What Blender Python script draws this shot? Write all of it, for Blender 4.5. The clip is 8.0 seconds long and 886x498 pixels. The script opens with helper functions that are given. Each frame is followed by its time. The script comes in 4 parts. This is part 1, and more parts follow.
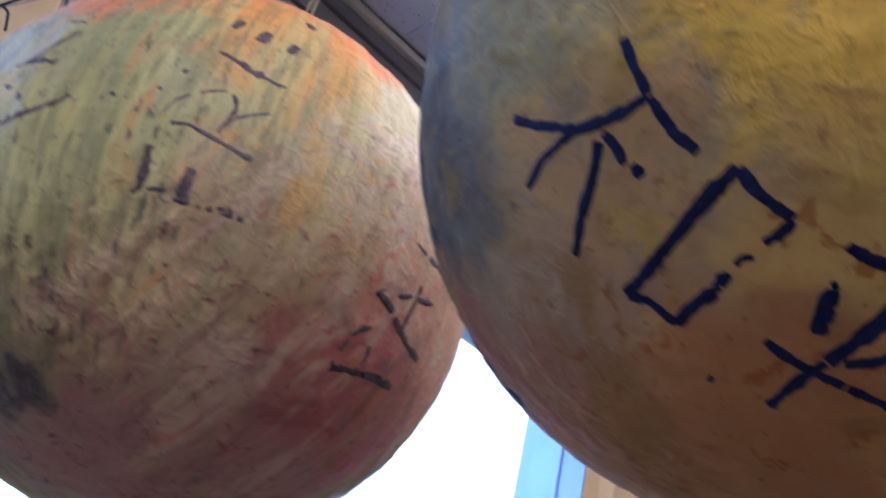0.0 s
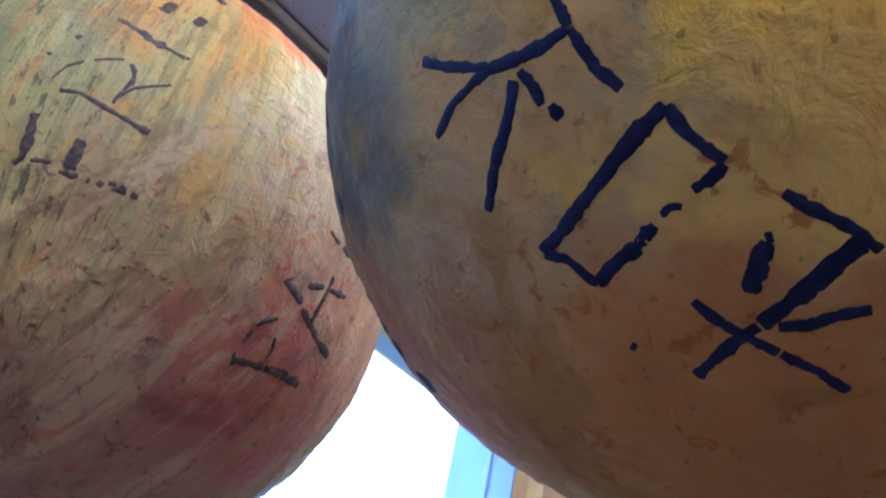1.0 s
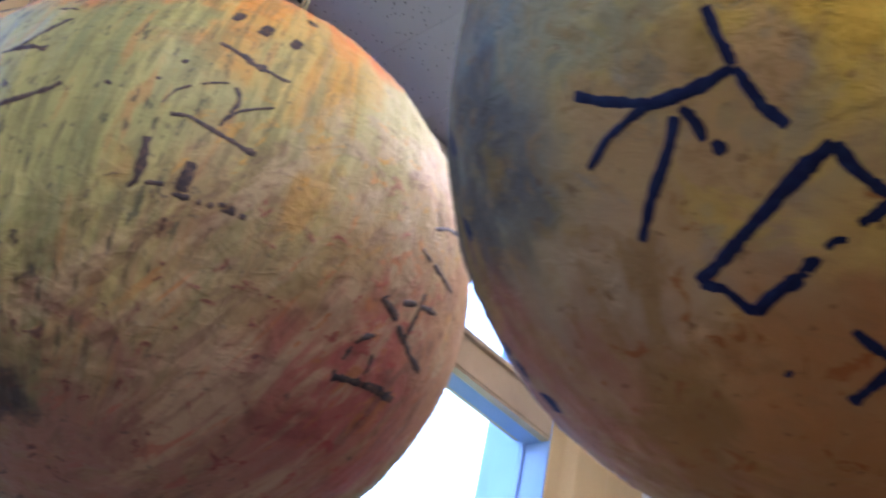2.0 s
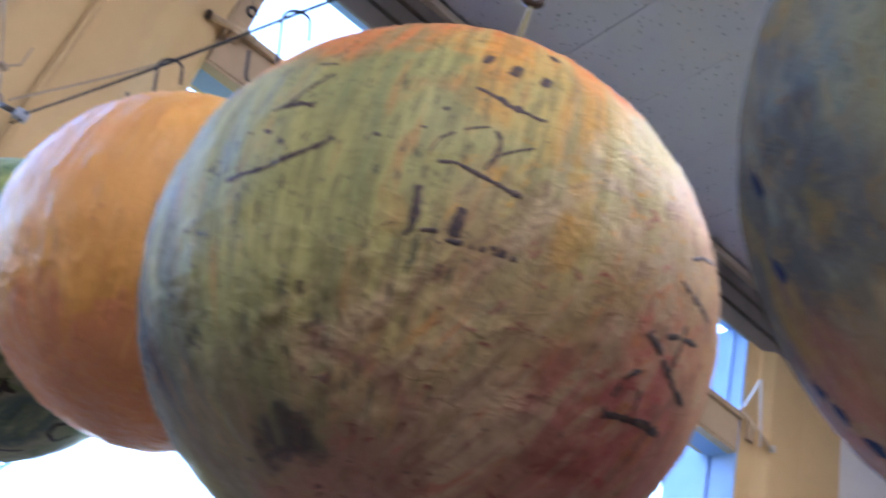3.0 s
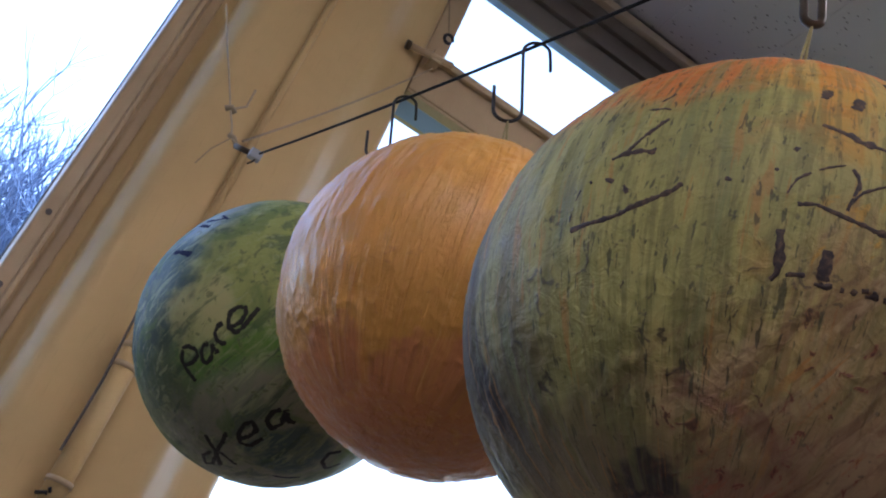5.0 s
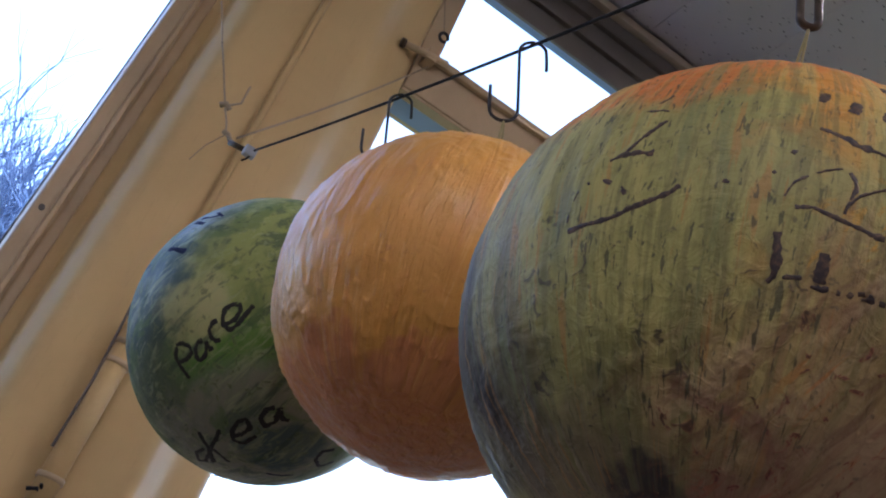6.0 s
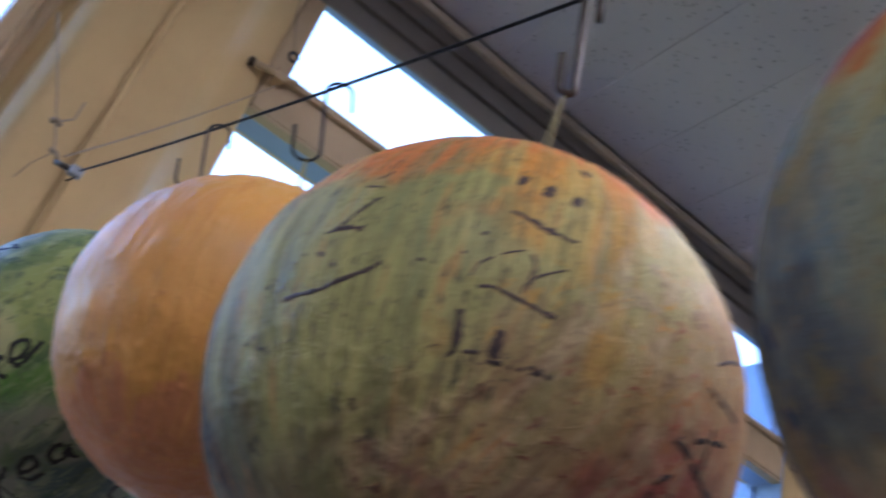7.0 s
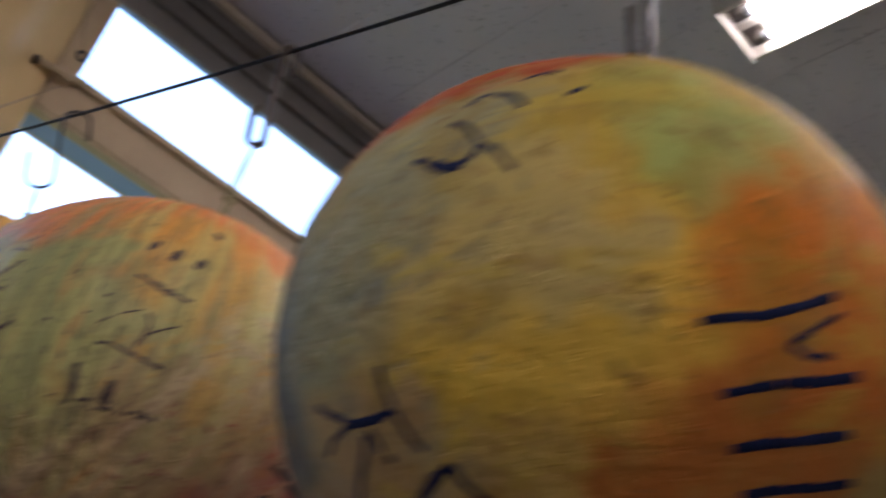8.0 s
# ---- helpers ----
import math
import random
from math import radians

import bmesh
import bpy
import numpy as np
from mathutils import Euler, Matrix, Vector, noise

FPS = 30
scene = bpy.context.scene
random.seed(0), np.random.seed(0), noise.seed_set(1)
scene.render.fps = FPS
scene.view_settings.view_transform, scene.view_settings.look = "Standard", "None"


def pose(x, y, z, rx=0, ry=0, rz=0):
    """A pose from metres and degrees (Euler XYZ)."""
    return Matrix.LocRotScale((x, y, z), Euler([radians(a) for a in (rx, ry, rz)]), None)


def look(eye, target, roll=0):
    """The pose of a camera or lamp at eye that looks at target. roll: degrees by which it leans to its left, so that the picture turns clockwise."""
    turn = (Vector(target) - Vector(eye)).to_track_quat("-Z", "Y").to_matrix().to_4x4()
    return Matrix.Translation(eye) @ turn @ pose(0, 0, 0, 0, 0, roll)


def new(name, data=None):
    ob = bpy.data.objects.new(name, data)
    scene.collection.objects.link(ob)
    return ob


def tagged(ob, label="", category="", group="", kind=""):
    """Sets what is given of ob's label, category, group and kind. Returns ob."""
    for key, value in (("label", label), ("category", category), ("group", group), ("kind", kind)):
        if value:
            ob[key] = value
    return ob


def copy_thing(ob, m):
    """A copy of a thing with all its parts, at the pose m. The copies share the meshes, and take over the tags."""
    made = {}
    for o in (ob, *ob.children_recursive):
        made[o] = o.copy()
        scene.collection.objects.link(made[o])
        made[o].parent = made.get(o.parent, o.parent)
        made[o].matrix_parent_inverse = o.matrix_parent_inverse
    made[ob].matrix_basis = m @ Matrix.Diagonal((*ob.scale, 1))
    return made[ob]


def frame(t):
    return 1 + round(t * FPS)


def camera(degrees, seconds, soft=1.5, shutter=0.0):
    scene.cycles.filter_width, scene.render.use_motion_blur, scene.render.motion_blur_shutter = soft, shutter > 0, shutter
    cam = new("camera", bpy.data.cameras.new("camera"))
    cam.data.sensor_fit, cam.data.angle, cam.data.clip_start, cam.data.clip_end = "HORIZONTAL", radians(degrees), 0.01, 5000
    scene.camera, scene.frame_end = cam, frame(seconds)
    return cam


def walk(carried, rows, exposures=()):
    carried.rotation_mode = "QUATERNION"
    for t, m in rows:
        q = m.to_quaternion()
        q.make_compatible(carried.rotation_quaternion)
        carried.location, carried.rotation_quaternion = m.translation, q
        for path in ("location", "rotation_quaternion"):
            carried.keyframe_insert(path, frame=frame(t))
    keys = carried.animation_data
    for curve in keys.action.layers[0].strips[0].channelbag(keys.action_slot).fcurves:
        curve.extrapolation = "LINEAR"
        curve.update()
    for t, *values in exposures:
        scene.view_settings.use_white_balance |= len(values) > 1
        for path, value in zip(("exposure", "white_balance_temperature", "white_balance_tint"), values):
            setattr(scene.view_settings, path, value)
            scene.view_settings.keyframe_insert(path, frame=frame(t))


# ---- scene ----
cam = camera(48.9, 8.0, soft=2.0, shutter=0.8)
PATH = [
    (0.0, -0.0819, 0.1214, 1.4810, 123.99, -12.41, -46.95),
    (0.5, -0.0525, 0.1242, 1.4782, 125.37, -13.53, -48.64),
    (1.0, -0.0534, 0.1374, 1.4830, 126.34, -10.78, -50.85),
    (1.2, -0.0551, 0.1308, 1.4812, 126.69, -10.95, -50.86),
    (2.3, -0.0907, 0.1660, 1.4765, 125.97, -12.07, -48.43),
    (2.5, -0.0947, 0.1692, 1.4813, 125.04, -13.37, -45.40),
    (3.0, -0.1213, 0.1848, 1.4752, 124.93, -14.98, -40.76),
    (3.5, -0.1534, 0.1954, 1.4705, 123.99, -16.17, -36.04),
    (4.0, -0.1898, 0.2101, 1.4677, 122.88, -17.64, -32.11),
    (4.5, -0.1936, 0.2174, 1.4609, 122.78, -18.81, -30.82),
    (6.0, -0.1972, 0.2191, 1.4598, 122.86, -18.95, -31.48),
    (6.5, -0.1801, 0.1943, 1.4702, 124.02, -18.19, -34.17),
    (7.0, -0.1607, 0.1455, 1.4919, 125.42, -15.72, -38.35),
    (7.5, -0.1452, 0.0829, 1.4936, 125.59, -13.06, -41.19),
    (8.0, -0.1351, -0.0121, 1.4994, 126.44, -10.43, -46.45),
]
walk(cam, [(t, pose(x, y, z, rx, ry, rz)) for t, x, y, z, rx, ry, rz in PATH],
     exposures=[(0.0, 4.34, 4950, 33), (0.5, 4.62, 4850, 31), (1.0, 4.54, 4800, 26), (1.2, 4.54, 4850, 26), (2.5, 4.36, 5350, 24), (3.5, 4.27, 5080, 23), (4.0, 3.85, 5450, 23), (4.4, 3.42, 5750, 22),
                (6.0, 3.34, 5750, 23), (6.5, 3.25, 5700, 24), (7.0, 3.65, 5250, 22), (7.5, 3.75, 5100, 21), (8.0, 3.42, 5850, 22)])

# ---- light: an overcast sky through the windows, one fluorescent fixture and its added copy ----
world = bpy.data.worlds.new("overcast_sky")
scene.world = world
world.use_nodes = True
wn, wl = world.node_tree.nodes, world.node_tree.links
sky = wn.new("ShaderNodeTexSky")
sky.sky_type, sky.sun_disc = "NISHITA", False
sky.sun_elevation, sky.sun_rotation = radians(38), radians(150)
sky.air_density, sky.dust_density, sky.ozone_density = 1.0, 3.2, 1.0
wl.new(sky.outputs[0], wn["Background"].inputs[0])
wn["Background"].inputs[1].default_value = 0.15
sun = new("sun", bpy.data.lights.new("sun", "SUN"))
sun.data.energy, sun.data.angle, sun.data.color = 0.7, radians(15), (1.0, 0.96, 0.9)
sun.matrix_world = look((-4, -6, 8), (0, 0, 1))


# ---- materials ----
def material(name, base, rough=0.6, metal=0.0, spec=0.5, coat=0.0):
    m = bpy.data.materials.new(name)
    m.use_nodes = True
    b = m.node_tree.nodes["Principled BSDF"]
    b.inputs["Base Color"].default_value = (*base, 1)
    b.inputs["Roughness"].default_value = rough
    b.inputs["Metallic"].default_value = metal
    b.inputs["Specular IOR Level"].default_value = spec
    b.inputs["Coat Weight"].default_value = coat
    return m


class Nodes:
    """Short hand for wiring one material."""

    def __init__(self, m):
        self.t, self.b = m.node_tree, m.node_tree.nodes["Principled BSDF"]

    def add(self, kind, operation="", data_type="", interpolation_type=""):
        n = self.t.nodes.new("ShaderNode" + kind)
        if operation:
            n.operation = operation
        if data_type:
            n.data_type = data_type
        if interpolation_type:
            n.interpolation_type = interpolation_type
        return n

    def link(self, a, b):
        self.t.links.new(a, b)

    def noise(self, vec, scale, detail=4.0, rough=0.55, dist=0.0):
        n = self.add("TexNoise")
        n.inputs["Scale"].default_value, n.inputs["Detail"].default_value = scale, detail
        n.inputs["Roughness"].default_value, n.inputs["Distortion"].default_value = rough, dist
        if vec:
            self.link(vec, n.inputs["Vector"])
        return n.outputs["Fac"]

    def ramp(self, fac, lo, hi, a=0.0, b=1.0):
        n = self.add("MapRange", interpolation_type="SMOOTHSTEP")
        for i, v in zip((1, 2, 3, 4), (lo, hi, a, b)):
            n.inputs[i].default_value = v
        self.link(fac, n.inputs[0])
        return n.outputs[0]

    def math(self, op, a, b):
        n = self.add("Math", operation=op)
        for i, v in enumerate((a, b)):
            if isinstance(v, (int, float)):
                n.inputs[i].default_value = v
            else:
                self.link(v, n.inputs[i])
        return n.outputs[0]

    def mix(self, fac, a, b):
        n = self.add("Mix", data_type="RGBA")
        for i, v in ((0, fac), (6, a), (7, b)):
            if isinstance(v, (int, float)):
                n.inputs[i].default_value = v
            elif isinstance(v, tuple):
                n.inputs[i].default_value = (*v, 1)
            else:
                self.link(v, n.inputs[i])
        return n.outputs[2]

    def coords(self, scale=(1, 1, 1), kind="Object"):
        c = self.add("TexCoord")
        m = self.add("Mapping")
        m.inputs["Scale"].default_value = scale
        self.link(c.outputs[kind], m.inputs[0])
        return m.outputs[0]

    def bump(self, height, strength, dist):
        n = self.add("Bump")
        n.inputs["Strength"].default_value, n.inputs["Distance"].default_value = strength, dist
        self.link(height, n.inputs["Height"])
        self.link(n.outputs[0], self.b.inputs["Normal"])


def painted(name, base, second, rough=0.5, scale=3.0, bump=0.15, stain=0.5):
    """Brushed oil paint on timber, steel or plaster, with stains and fine brush relief."""
    m = material(name, base, rough)
    n = Nodes(m)
    v = n.coords()
    big = n.noise(v, scale, 5, 0.6, 0.4)
    fine = n.noise(n.coords((60, 60, 6)), 3.0, 3)
    c = n.mix(n.ramp(big, 0.4, 0.75, 0, stain), base, second)
    c = n.mix(n.ramp(fine, 0.55, 0.8, 0, 0.18), c, tuple(0.7 * k for k in second))
    n.link(c, n.b.inputs["Base Color"])
    n.link(n.ramp(big, 0.3, 0.8, rough - 0.08, rough + 0.12), n.b.inputs["Roughness"])
    n.bump(fine, bump, 0.002)
    return m


CREAM = painted("cream_paint", (0.6, 0.425, 0.2), (0.49, 0.34, 0.155), 0.44, 2.5)
CREAM.node_tree.nodes["Principled BSDF"].inputs["Specular IOR Level"].default_value = 0.22
CREAM_FRAME = painted("cream_frame_paint", (0.5, 0.37, 0.22), (0.38, 0.27, 0.15), 0.4, 4.0)
PALE_WALL = painted("pale_wall_paint", (0.72, 0.69, 0.66), (0.62, 0.59, 0.55), 0.7, 1.5)
# Blue sky light on the reveals is put into this base colour.
REVEAL = painted("reveal_paint_tinted_by_sky", (0.28, 0.39, 0.64), (0.24, 0.33, 0.55), 0.6, 3.0)
# Kept dark so the paint holds the shade of the backlit band.
HEAD = painted("brown_grey_head_paint_backlit", (0.2, 0.175, 0.152), (0.15, 0.13, 0.11), 0.55, 3.0)
HEAD_DARK = painted("dark_groove_paint", (0.11, 0.094, 0.084), (0.07, 0.06, 0.055), 0.6, 3.0)
HEAD_EDGE = painted("pale_edge_strip", (0.62, 0.53, 0.4), (0.45, 0.37, 0.27), 0.5, 6.0)
FLOOR = painted("floor_boards", (0.15, 0.115, 0.085), (0.1, 0.075, 0.055), 0.45, 2.0)
OUTSIDE = painted("outside_ground_grass", (0.07, 0.09, 0.04), (0.05, 0.06, 0.03), 0.9, 0.4)
WIRE = material("black_coated_wire", (0.015, 0.015, 0.016), 0.85, 0.0, 0.15)
STEEL = painted("dull_steel", (0.2, 0.19, 0.18), (0.1, 0.09, 0.08), 0.4, 40.0)
STEEL.node_tree.nodes["Principled BSDF"].inputs["Metallic"].default_value = 0.8
BLACK_STEEL = material("blackened_steel", (0.03, 0.028, 0.028), 0.6, 0.2, 0.3)
GALV = material("galvanised_clip", (0.3, 0.32, 0.35), 0.55, 0.5)
BRASS = painted("rusty_brown_steel", (0.075, 0.055, 0.038), (0.04, 0.03, 0.02), 0.45, 50.0)
BRASS.node_tree.nodes["Principled BSDF"].inputs["Specular IOR Level"].default_value = 0.12
CORD = painted("grey_cord", (0.34, 0.27, 0.18), (0.22, 0.17, 0.11), 0.9, 60.0)
STRING = painted("pale_string", (0.36, 0.31, 0.15), (0.2, 0.19, 0.08), 0.9, 60.0)
INK_BROWN = painted("brown_black_marker_ink", (0.034, 0.02, 0.024), (0.22, 0.13, 0.07), 0.55, 330.0, stain=0.7)
INK_BLUE = painted("blue_black_paint", (0.007, 0.01, 0.044), (0.03, 0.045, 0.1), 0.8, 260.0)
INK_BLUE.node_tree.nodes["Principled BSDF"].inputs["Specular IOR Level"].default_value = 0.15
INK_BLACK = painted("black_paint", (0.012, 0.013, 0.012), (0.02, 0.02, 0.016), 0.6, 60.0)
# Bark tinted blue to carry the bright sky's glare around the twigs.
BARK_GLARE = painted("bare_bark_in_blue_glare", (0.045, 0.085, 0.18), (0.035, 0.065, 0.14), 0.9, 4.0)
BARK_GLARE.node_tree.nodes["Principled BSDF"].inputs["Specular IOR Level"].default_value = 0.1
LAMP_BODY = painted("white_enamel", (0.55, 0.51, 0.45), (0.42, 0.38, 0.32), 0.4, 8.0)


def glass_material():
    m = bpy.data.materials.new("window_glass")
    m.use_nodes = True
    t = m.node_tree
    t.nodes.remove(t.nodes["Principled BSDF"])
    a, g, x = (t.nodes.new("ShaderNode" + k) for k in ("BsdfTransparent", "BsdfGlossy", "MixShader"))
    a.inputs[0].default_value = (0.96, 0.98, 0.97, 1)
    g.inputs["Roughness"].default_value = 0.02
    x.inputs[0].default_value = 0.05
    for s, d in ((a.outputs[0], x.inputs[1]), (g.outputs[0], x.inputs[2]),
                 (x.outputs[0], t.nodes["Material Output"].inputs[0])):
        t.links.new(s, d)
    return m


GLASS = glass_material()


def glow(name, colour, strength):
    m = material(name, colour, 0.5)
    b = m.node_tree.nodes["Principled BSDF"]
    b.inputs["Emission Color"].default_value = (*colour, 1)
    b.inputs["Emission Strength"].default_value = strength
    return m


TUBE = glow("fluorescent_tube", (1.0, 0.95, 0.88), 6.5)


def ceiling_material():
    m = material("fissured_ceiling_tile", (0.5, 0.48, 0.46), 0.9)
    n = Nodes(m)
    v = n.coords((26, 92, 40))
    vor = n.add("TexVoronoi")
    vor.inputs["Scale"].default_value, vor.inputs["Randomness"].default_value = 1.0, 1.0
    n.link(v, vor.inputs["Vector"])
    pits = n.ramp(vor.outputs["Distance"], 0.1, 0.2, 1, 0)
    keep = n.ramp(n.noise(n.coords((14, 14, 14)), 1.5, 2), 0.38, 0.5)
    pits = n.math("MULTIPLY", pits, keep)
    big = n.noise(n.coords(), 1.7, 3)
    c = n.mix(n.ramp(big, 0.3, 0.7), (0.54, 0.5, 0.5), (0.61, 0.565, 0.56))
    c = n.mix(pits, c, (0.14, 0.12, 0.11))
    n.link(c, n.b.inputs["Base Color"])
    n.bump(n.math("SUBTRACT", 1.0, pits), 0.6, 0.004)
    return m


CEILING = ceiling_material()


def on_ball(lon, lat, r=1.0):
    """A point of the unit ball: longitude 0 faces -y and 90 faces +x."""
    a, b = radians(lon), radians(lat)
    return Vector((math.sin(a) * math.cos(b), -math.cos(a) * math.cos(b), math.sin(b))) * r


def ball_paint(name, base, zones, layers, slant, rough=0.52, spec=0.35, coat=0.0, relief=1.0, ridge=0.0022, wrinkle=0.3, upright=True, combed=0.45, folds=()):
    """Poster paint over papier mache: patches of colour with ragged, brushed borders, some with light or shade painted
    in, then layers of dry brush strokes, dabs and crease lines.
    zones: (lon, lat, cosine where it starts, cosine where it is full, colour, strength).
    layers: (source, from, to, colour, strength, zone or None). slant: the direction of the slanted brush strokes.
    folds: zones of crumpled paper, with the height of their creases as the last number."""
    m = material(name, base, rough, spec=spec, coat=coat)
    n = Nodes(m)
    n.b.inputs["Coat Roughness"].default_value = 0.28
    v = n.coords()

    def vec(op, x, y):
        q = n.add("VectorMath", operation=op)
        for i, w in enumerate((x, y)):
            if isinstance(w, (tuple, Vector)):
                q.inputs[i].default_value = tuple(w)
            elif isinstance(w, (int, float)):
                q.inputs["Scale"].default_value = w
            else:
                n.link(w, q.inputs["Scale" if op == "SCALE" and i else i])
        return q.outputs["Value" if op == "DOT_PRODUCT" else "Vector"]

    def colour_noise(scale, amount):
        q = n.add("TexNoise")
        q.inputs["Scale"].default_value, q.inputs["Detail"].default_value = scale, 4.0
        n.link(v, q.inputs["Vector"])
        return vec("SCALE", vec("SUBTRACT", q.outputs["Color"], (0.5, 0.5, 0.5)), amount)

    warped = vec("ADD", vec("ADD", v, colour_noise(11, 0.12)), colour_noise(50, 0.05))
    facing = n.add("VectorMath", operation="NORMALIZE")
    n.link(warped, facing.inputs[0])

    def patch(lon, lat, lo, hi, amount=1.0):
        return n.ramp(vec("DOT_PRODUCT", facing.outputs[0], on_ball(lon, lat)), lo, hi, 0, amount)

    def strokes(d, across, along, detail=5.0):
        t = vec("DOT_PRODUCT", v, d)
        stretched = vec("SCALE", d, n.math("MULTIPLY", t, along - across))
        return n.noise(vec("ADD", vec("SCALE", v, across), stretched), 1.0, detail, 0.62, 0.5)

    flat = vec("MULTIPLY", v, (7, 7, 0))
    if upright:
        size = n.math("MAXIMUM", n.math("POWER", vec("DOT_PRODUCT", flat, flat), 0.5), 0.6)
        flat = vec("SCALE", flat, n.math("DIVIDE", 1.0, size))
    rise = vec("MULTIPLY", v, (0, 0, 1))

    def meridian(across, along, detail=5.0):
        return n.noise(vec("ADD", vec("SCALE", flat, across * 0.14), vec("SCALE", rise, along)), 1.0, detail, 0.62, 0.35)

    leaning = Vector(slant).normalized()
    src = {"broad": meridian(62, 7), "fine": meridian(190, 18), "lean": strokes(leaning, 48, 7), "leanfine": strokes(leaning, 125, 14),
           "dab": n.noise(v, 85.0, 4, 0.6, 0.9), "blotch": n.noise(v, 16.0, 5, 0.62, 0.8), "speck": n.noise(v, 190.0, 2, 0.5),
           "dash": meridian(360, 80, 3.0), "crease": None}
    bent = n.noise(vec("ADD", v, colour_noise(30, 0.03)), 42.0, 3, 0.5, 0.7)
    src["crease"] = n.ramp(n.math("ABSOLUTE", n.math("SUBTRACT", bent, 0.5), 0.0), 0.0, 0.075, 1.0, 0.0)
    col = base
    for a, b, lo, hi, colour, amount in zones:
        f = n.math("MULTIPLY", patch(a, b, lo, hi, amount), n.ramp(src["broad"], 0.34, 0.54, 0.6, 1.0))
        col = n.mix(f, col, colour)
    for key, lo, hi, colour, amount, zone in layers:
        f = n.ramp(src[key], lo, hi, 0, amount)
        if zone:
            f = n.math("MULTIPLY", f, patch(*zone))
        col = n.mix(f, col, colour)
    n.link(col, n.b.inputs["Base Color"])
    n.link(n.ramp(src["blotch"], 0.3, 0.7, rough - 0.14, rough + 0.18), n.b.inputs["Roughness"])
    h = n.math("ADD", n.math("MULTIPLY", src["broad"], 0.6), n.math("MULTIPLY", src["dab"], wrinkle))
    h = n.math("ADD", h, n.math("MULTIPLY", src["lean"], combed))
    for zone in folds:
        h = n.math("ADD", h, n.math("MULTIPLY", src["crease"], patch(*zone)))
    n.bump(h, relief, ridge)
    return m


BALL_GREEN = ball_paint("green_poster_paint", (0.184, 0.246, 0.0957), [
    (-35, 5, 0.6, 0.95, (0.32, 0.36, 0.11), 0.9), (-95, -8, 0.78, 0.97, (0.0403, 0.183, 0.138), 0.9),
    (-78, -28, 0.87, 0.97, (0.03, 0.06, 0.055), 0.9), (-48, -10, 0.965, 0.995, (0.4, 0.43, 0.19), 0.8), (-70, -6, 0.955, 0.99, (0.035, 0.07, 0.06), 0.85), (-45, -50, 0.93, 0.98, (0.09, 0.12, 0.1), 0.75), (-28, -24, 0.97, 0.995, (0.1, 0.22, 0.04), 0.7), (-62, 22, 0.95, 0.99, (0.09, 0.13, 0.14), 0.7)] + [
    (-86, 14, 0.96, 0.99, (0.07, 0.1, 0.11), 0.7), (-22, -36, 0.9, 0.98, (0.112, 0.245, 0.0414), 0.9),
    (-60, -60, 0.86, 0.97, (0.09, 0.13, 0.06), 0.85), (10, -62, 0.76, 0.93, (0.27, 0.27, 0.2), 0.9), (-15, -52, 0.955, 0.985, (0.25, 0.25, 0.17), 0.8), (26, -58, 0.96, 0.985, (0.05, 0.1, 0.1), 0.85), (-46, -18, 0.95, 0.99, (0.5, 0.48, 0.22), 0.7), (-82, 22, 0.9, 0.97, (0.3, 0.36, 0.4), 0.35)],
    [("lean", 0.52, 0.62, (0.05, 0.088, 0.055), 0.7, None), ("dab", 0.52, 0.64, (0.34, 0.38, 0.13), 0.3, None), ("leanfine", 0.54, 0.64, (0.366, 0.412, 0.209), 0.5, None),
     ("blotch", 0.55, 0.63, (0.111, 0.182, 0.0578), 0.6, None), ("dab", 0.58, 0.66, (0.0488, 0.0763, 0.0454), 0.55, None)], (0.2, -0.7, 0.68), rough=0.52, spec=0.3)
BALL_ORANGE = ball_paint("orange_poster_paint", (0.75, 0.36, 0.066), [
    # Paler orange towards the top, redder and darker below the belt.
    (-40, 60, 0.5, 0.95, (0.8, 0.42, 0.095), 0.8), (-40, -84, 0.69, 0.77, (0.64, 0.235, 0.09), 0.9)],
    [("broad", 0.54, 0.64, (0.66, 0.27, 0.06), 0.35, None), ("fine", 0.57, 0.66, (0.86, 0.5, 0.17), 0.4, None),
     ("dab", 0.62, 0.68, (0.484, 0.17, 0.0602), 0.4, (-40, -45, 0.7, 0.9)), ("blotch", 0.55, 0.68, (0.7, 0.29, 0.08), 0.25, None)], (0.2, -0.7, 0.68), rough=0.42, spec=0.5, coat=0.25, relief=1.0, ridge=0.009, wrinkle=0.12, combed=0.06)
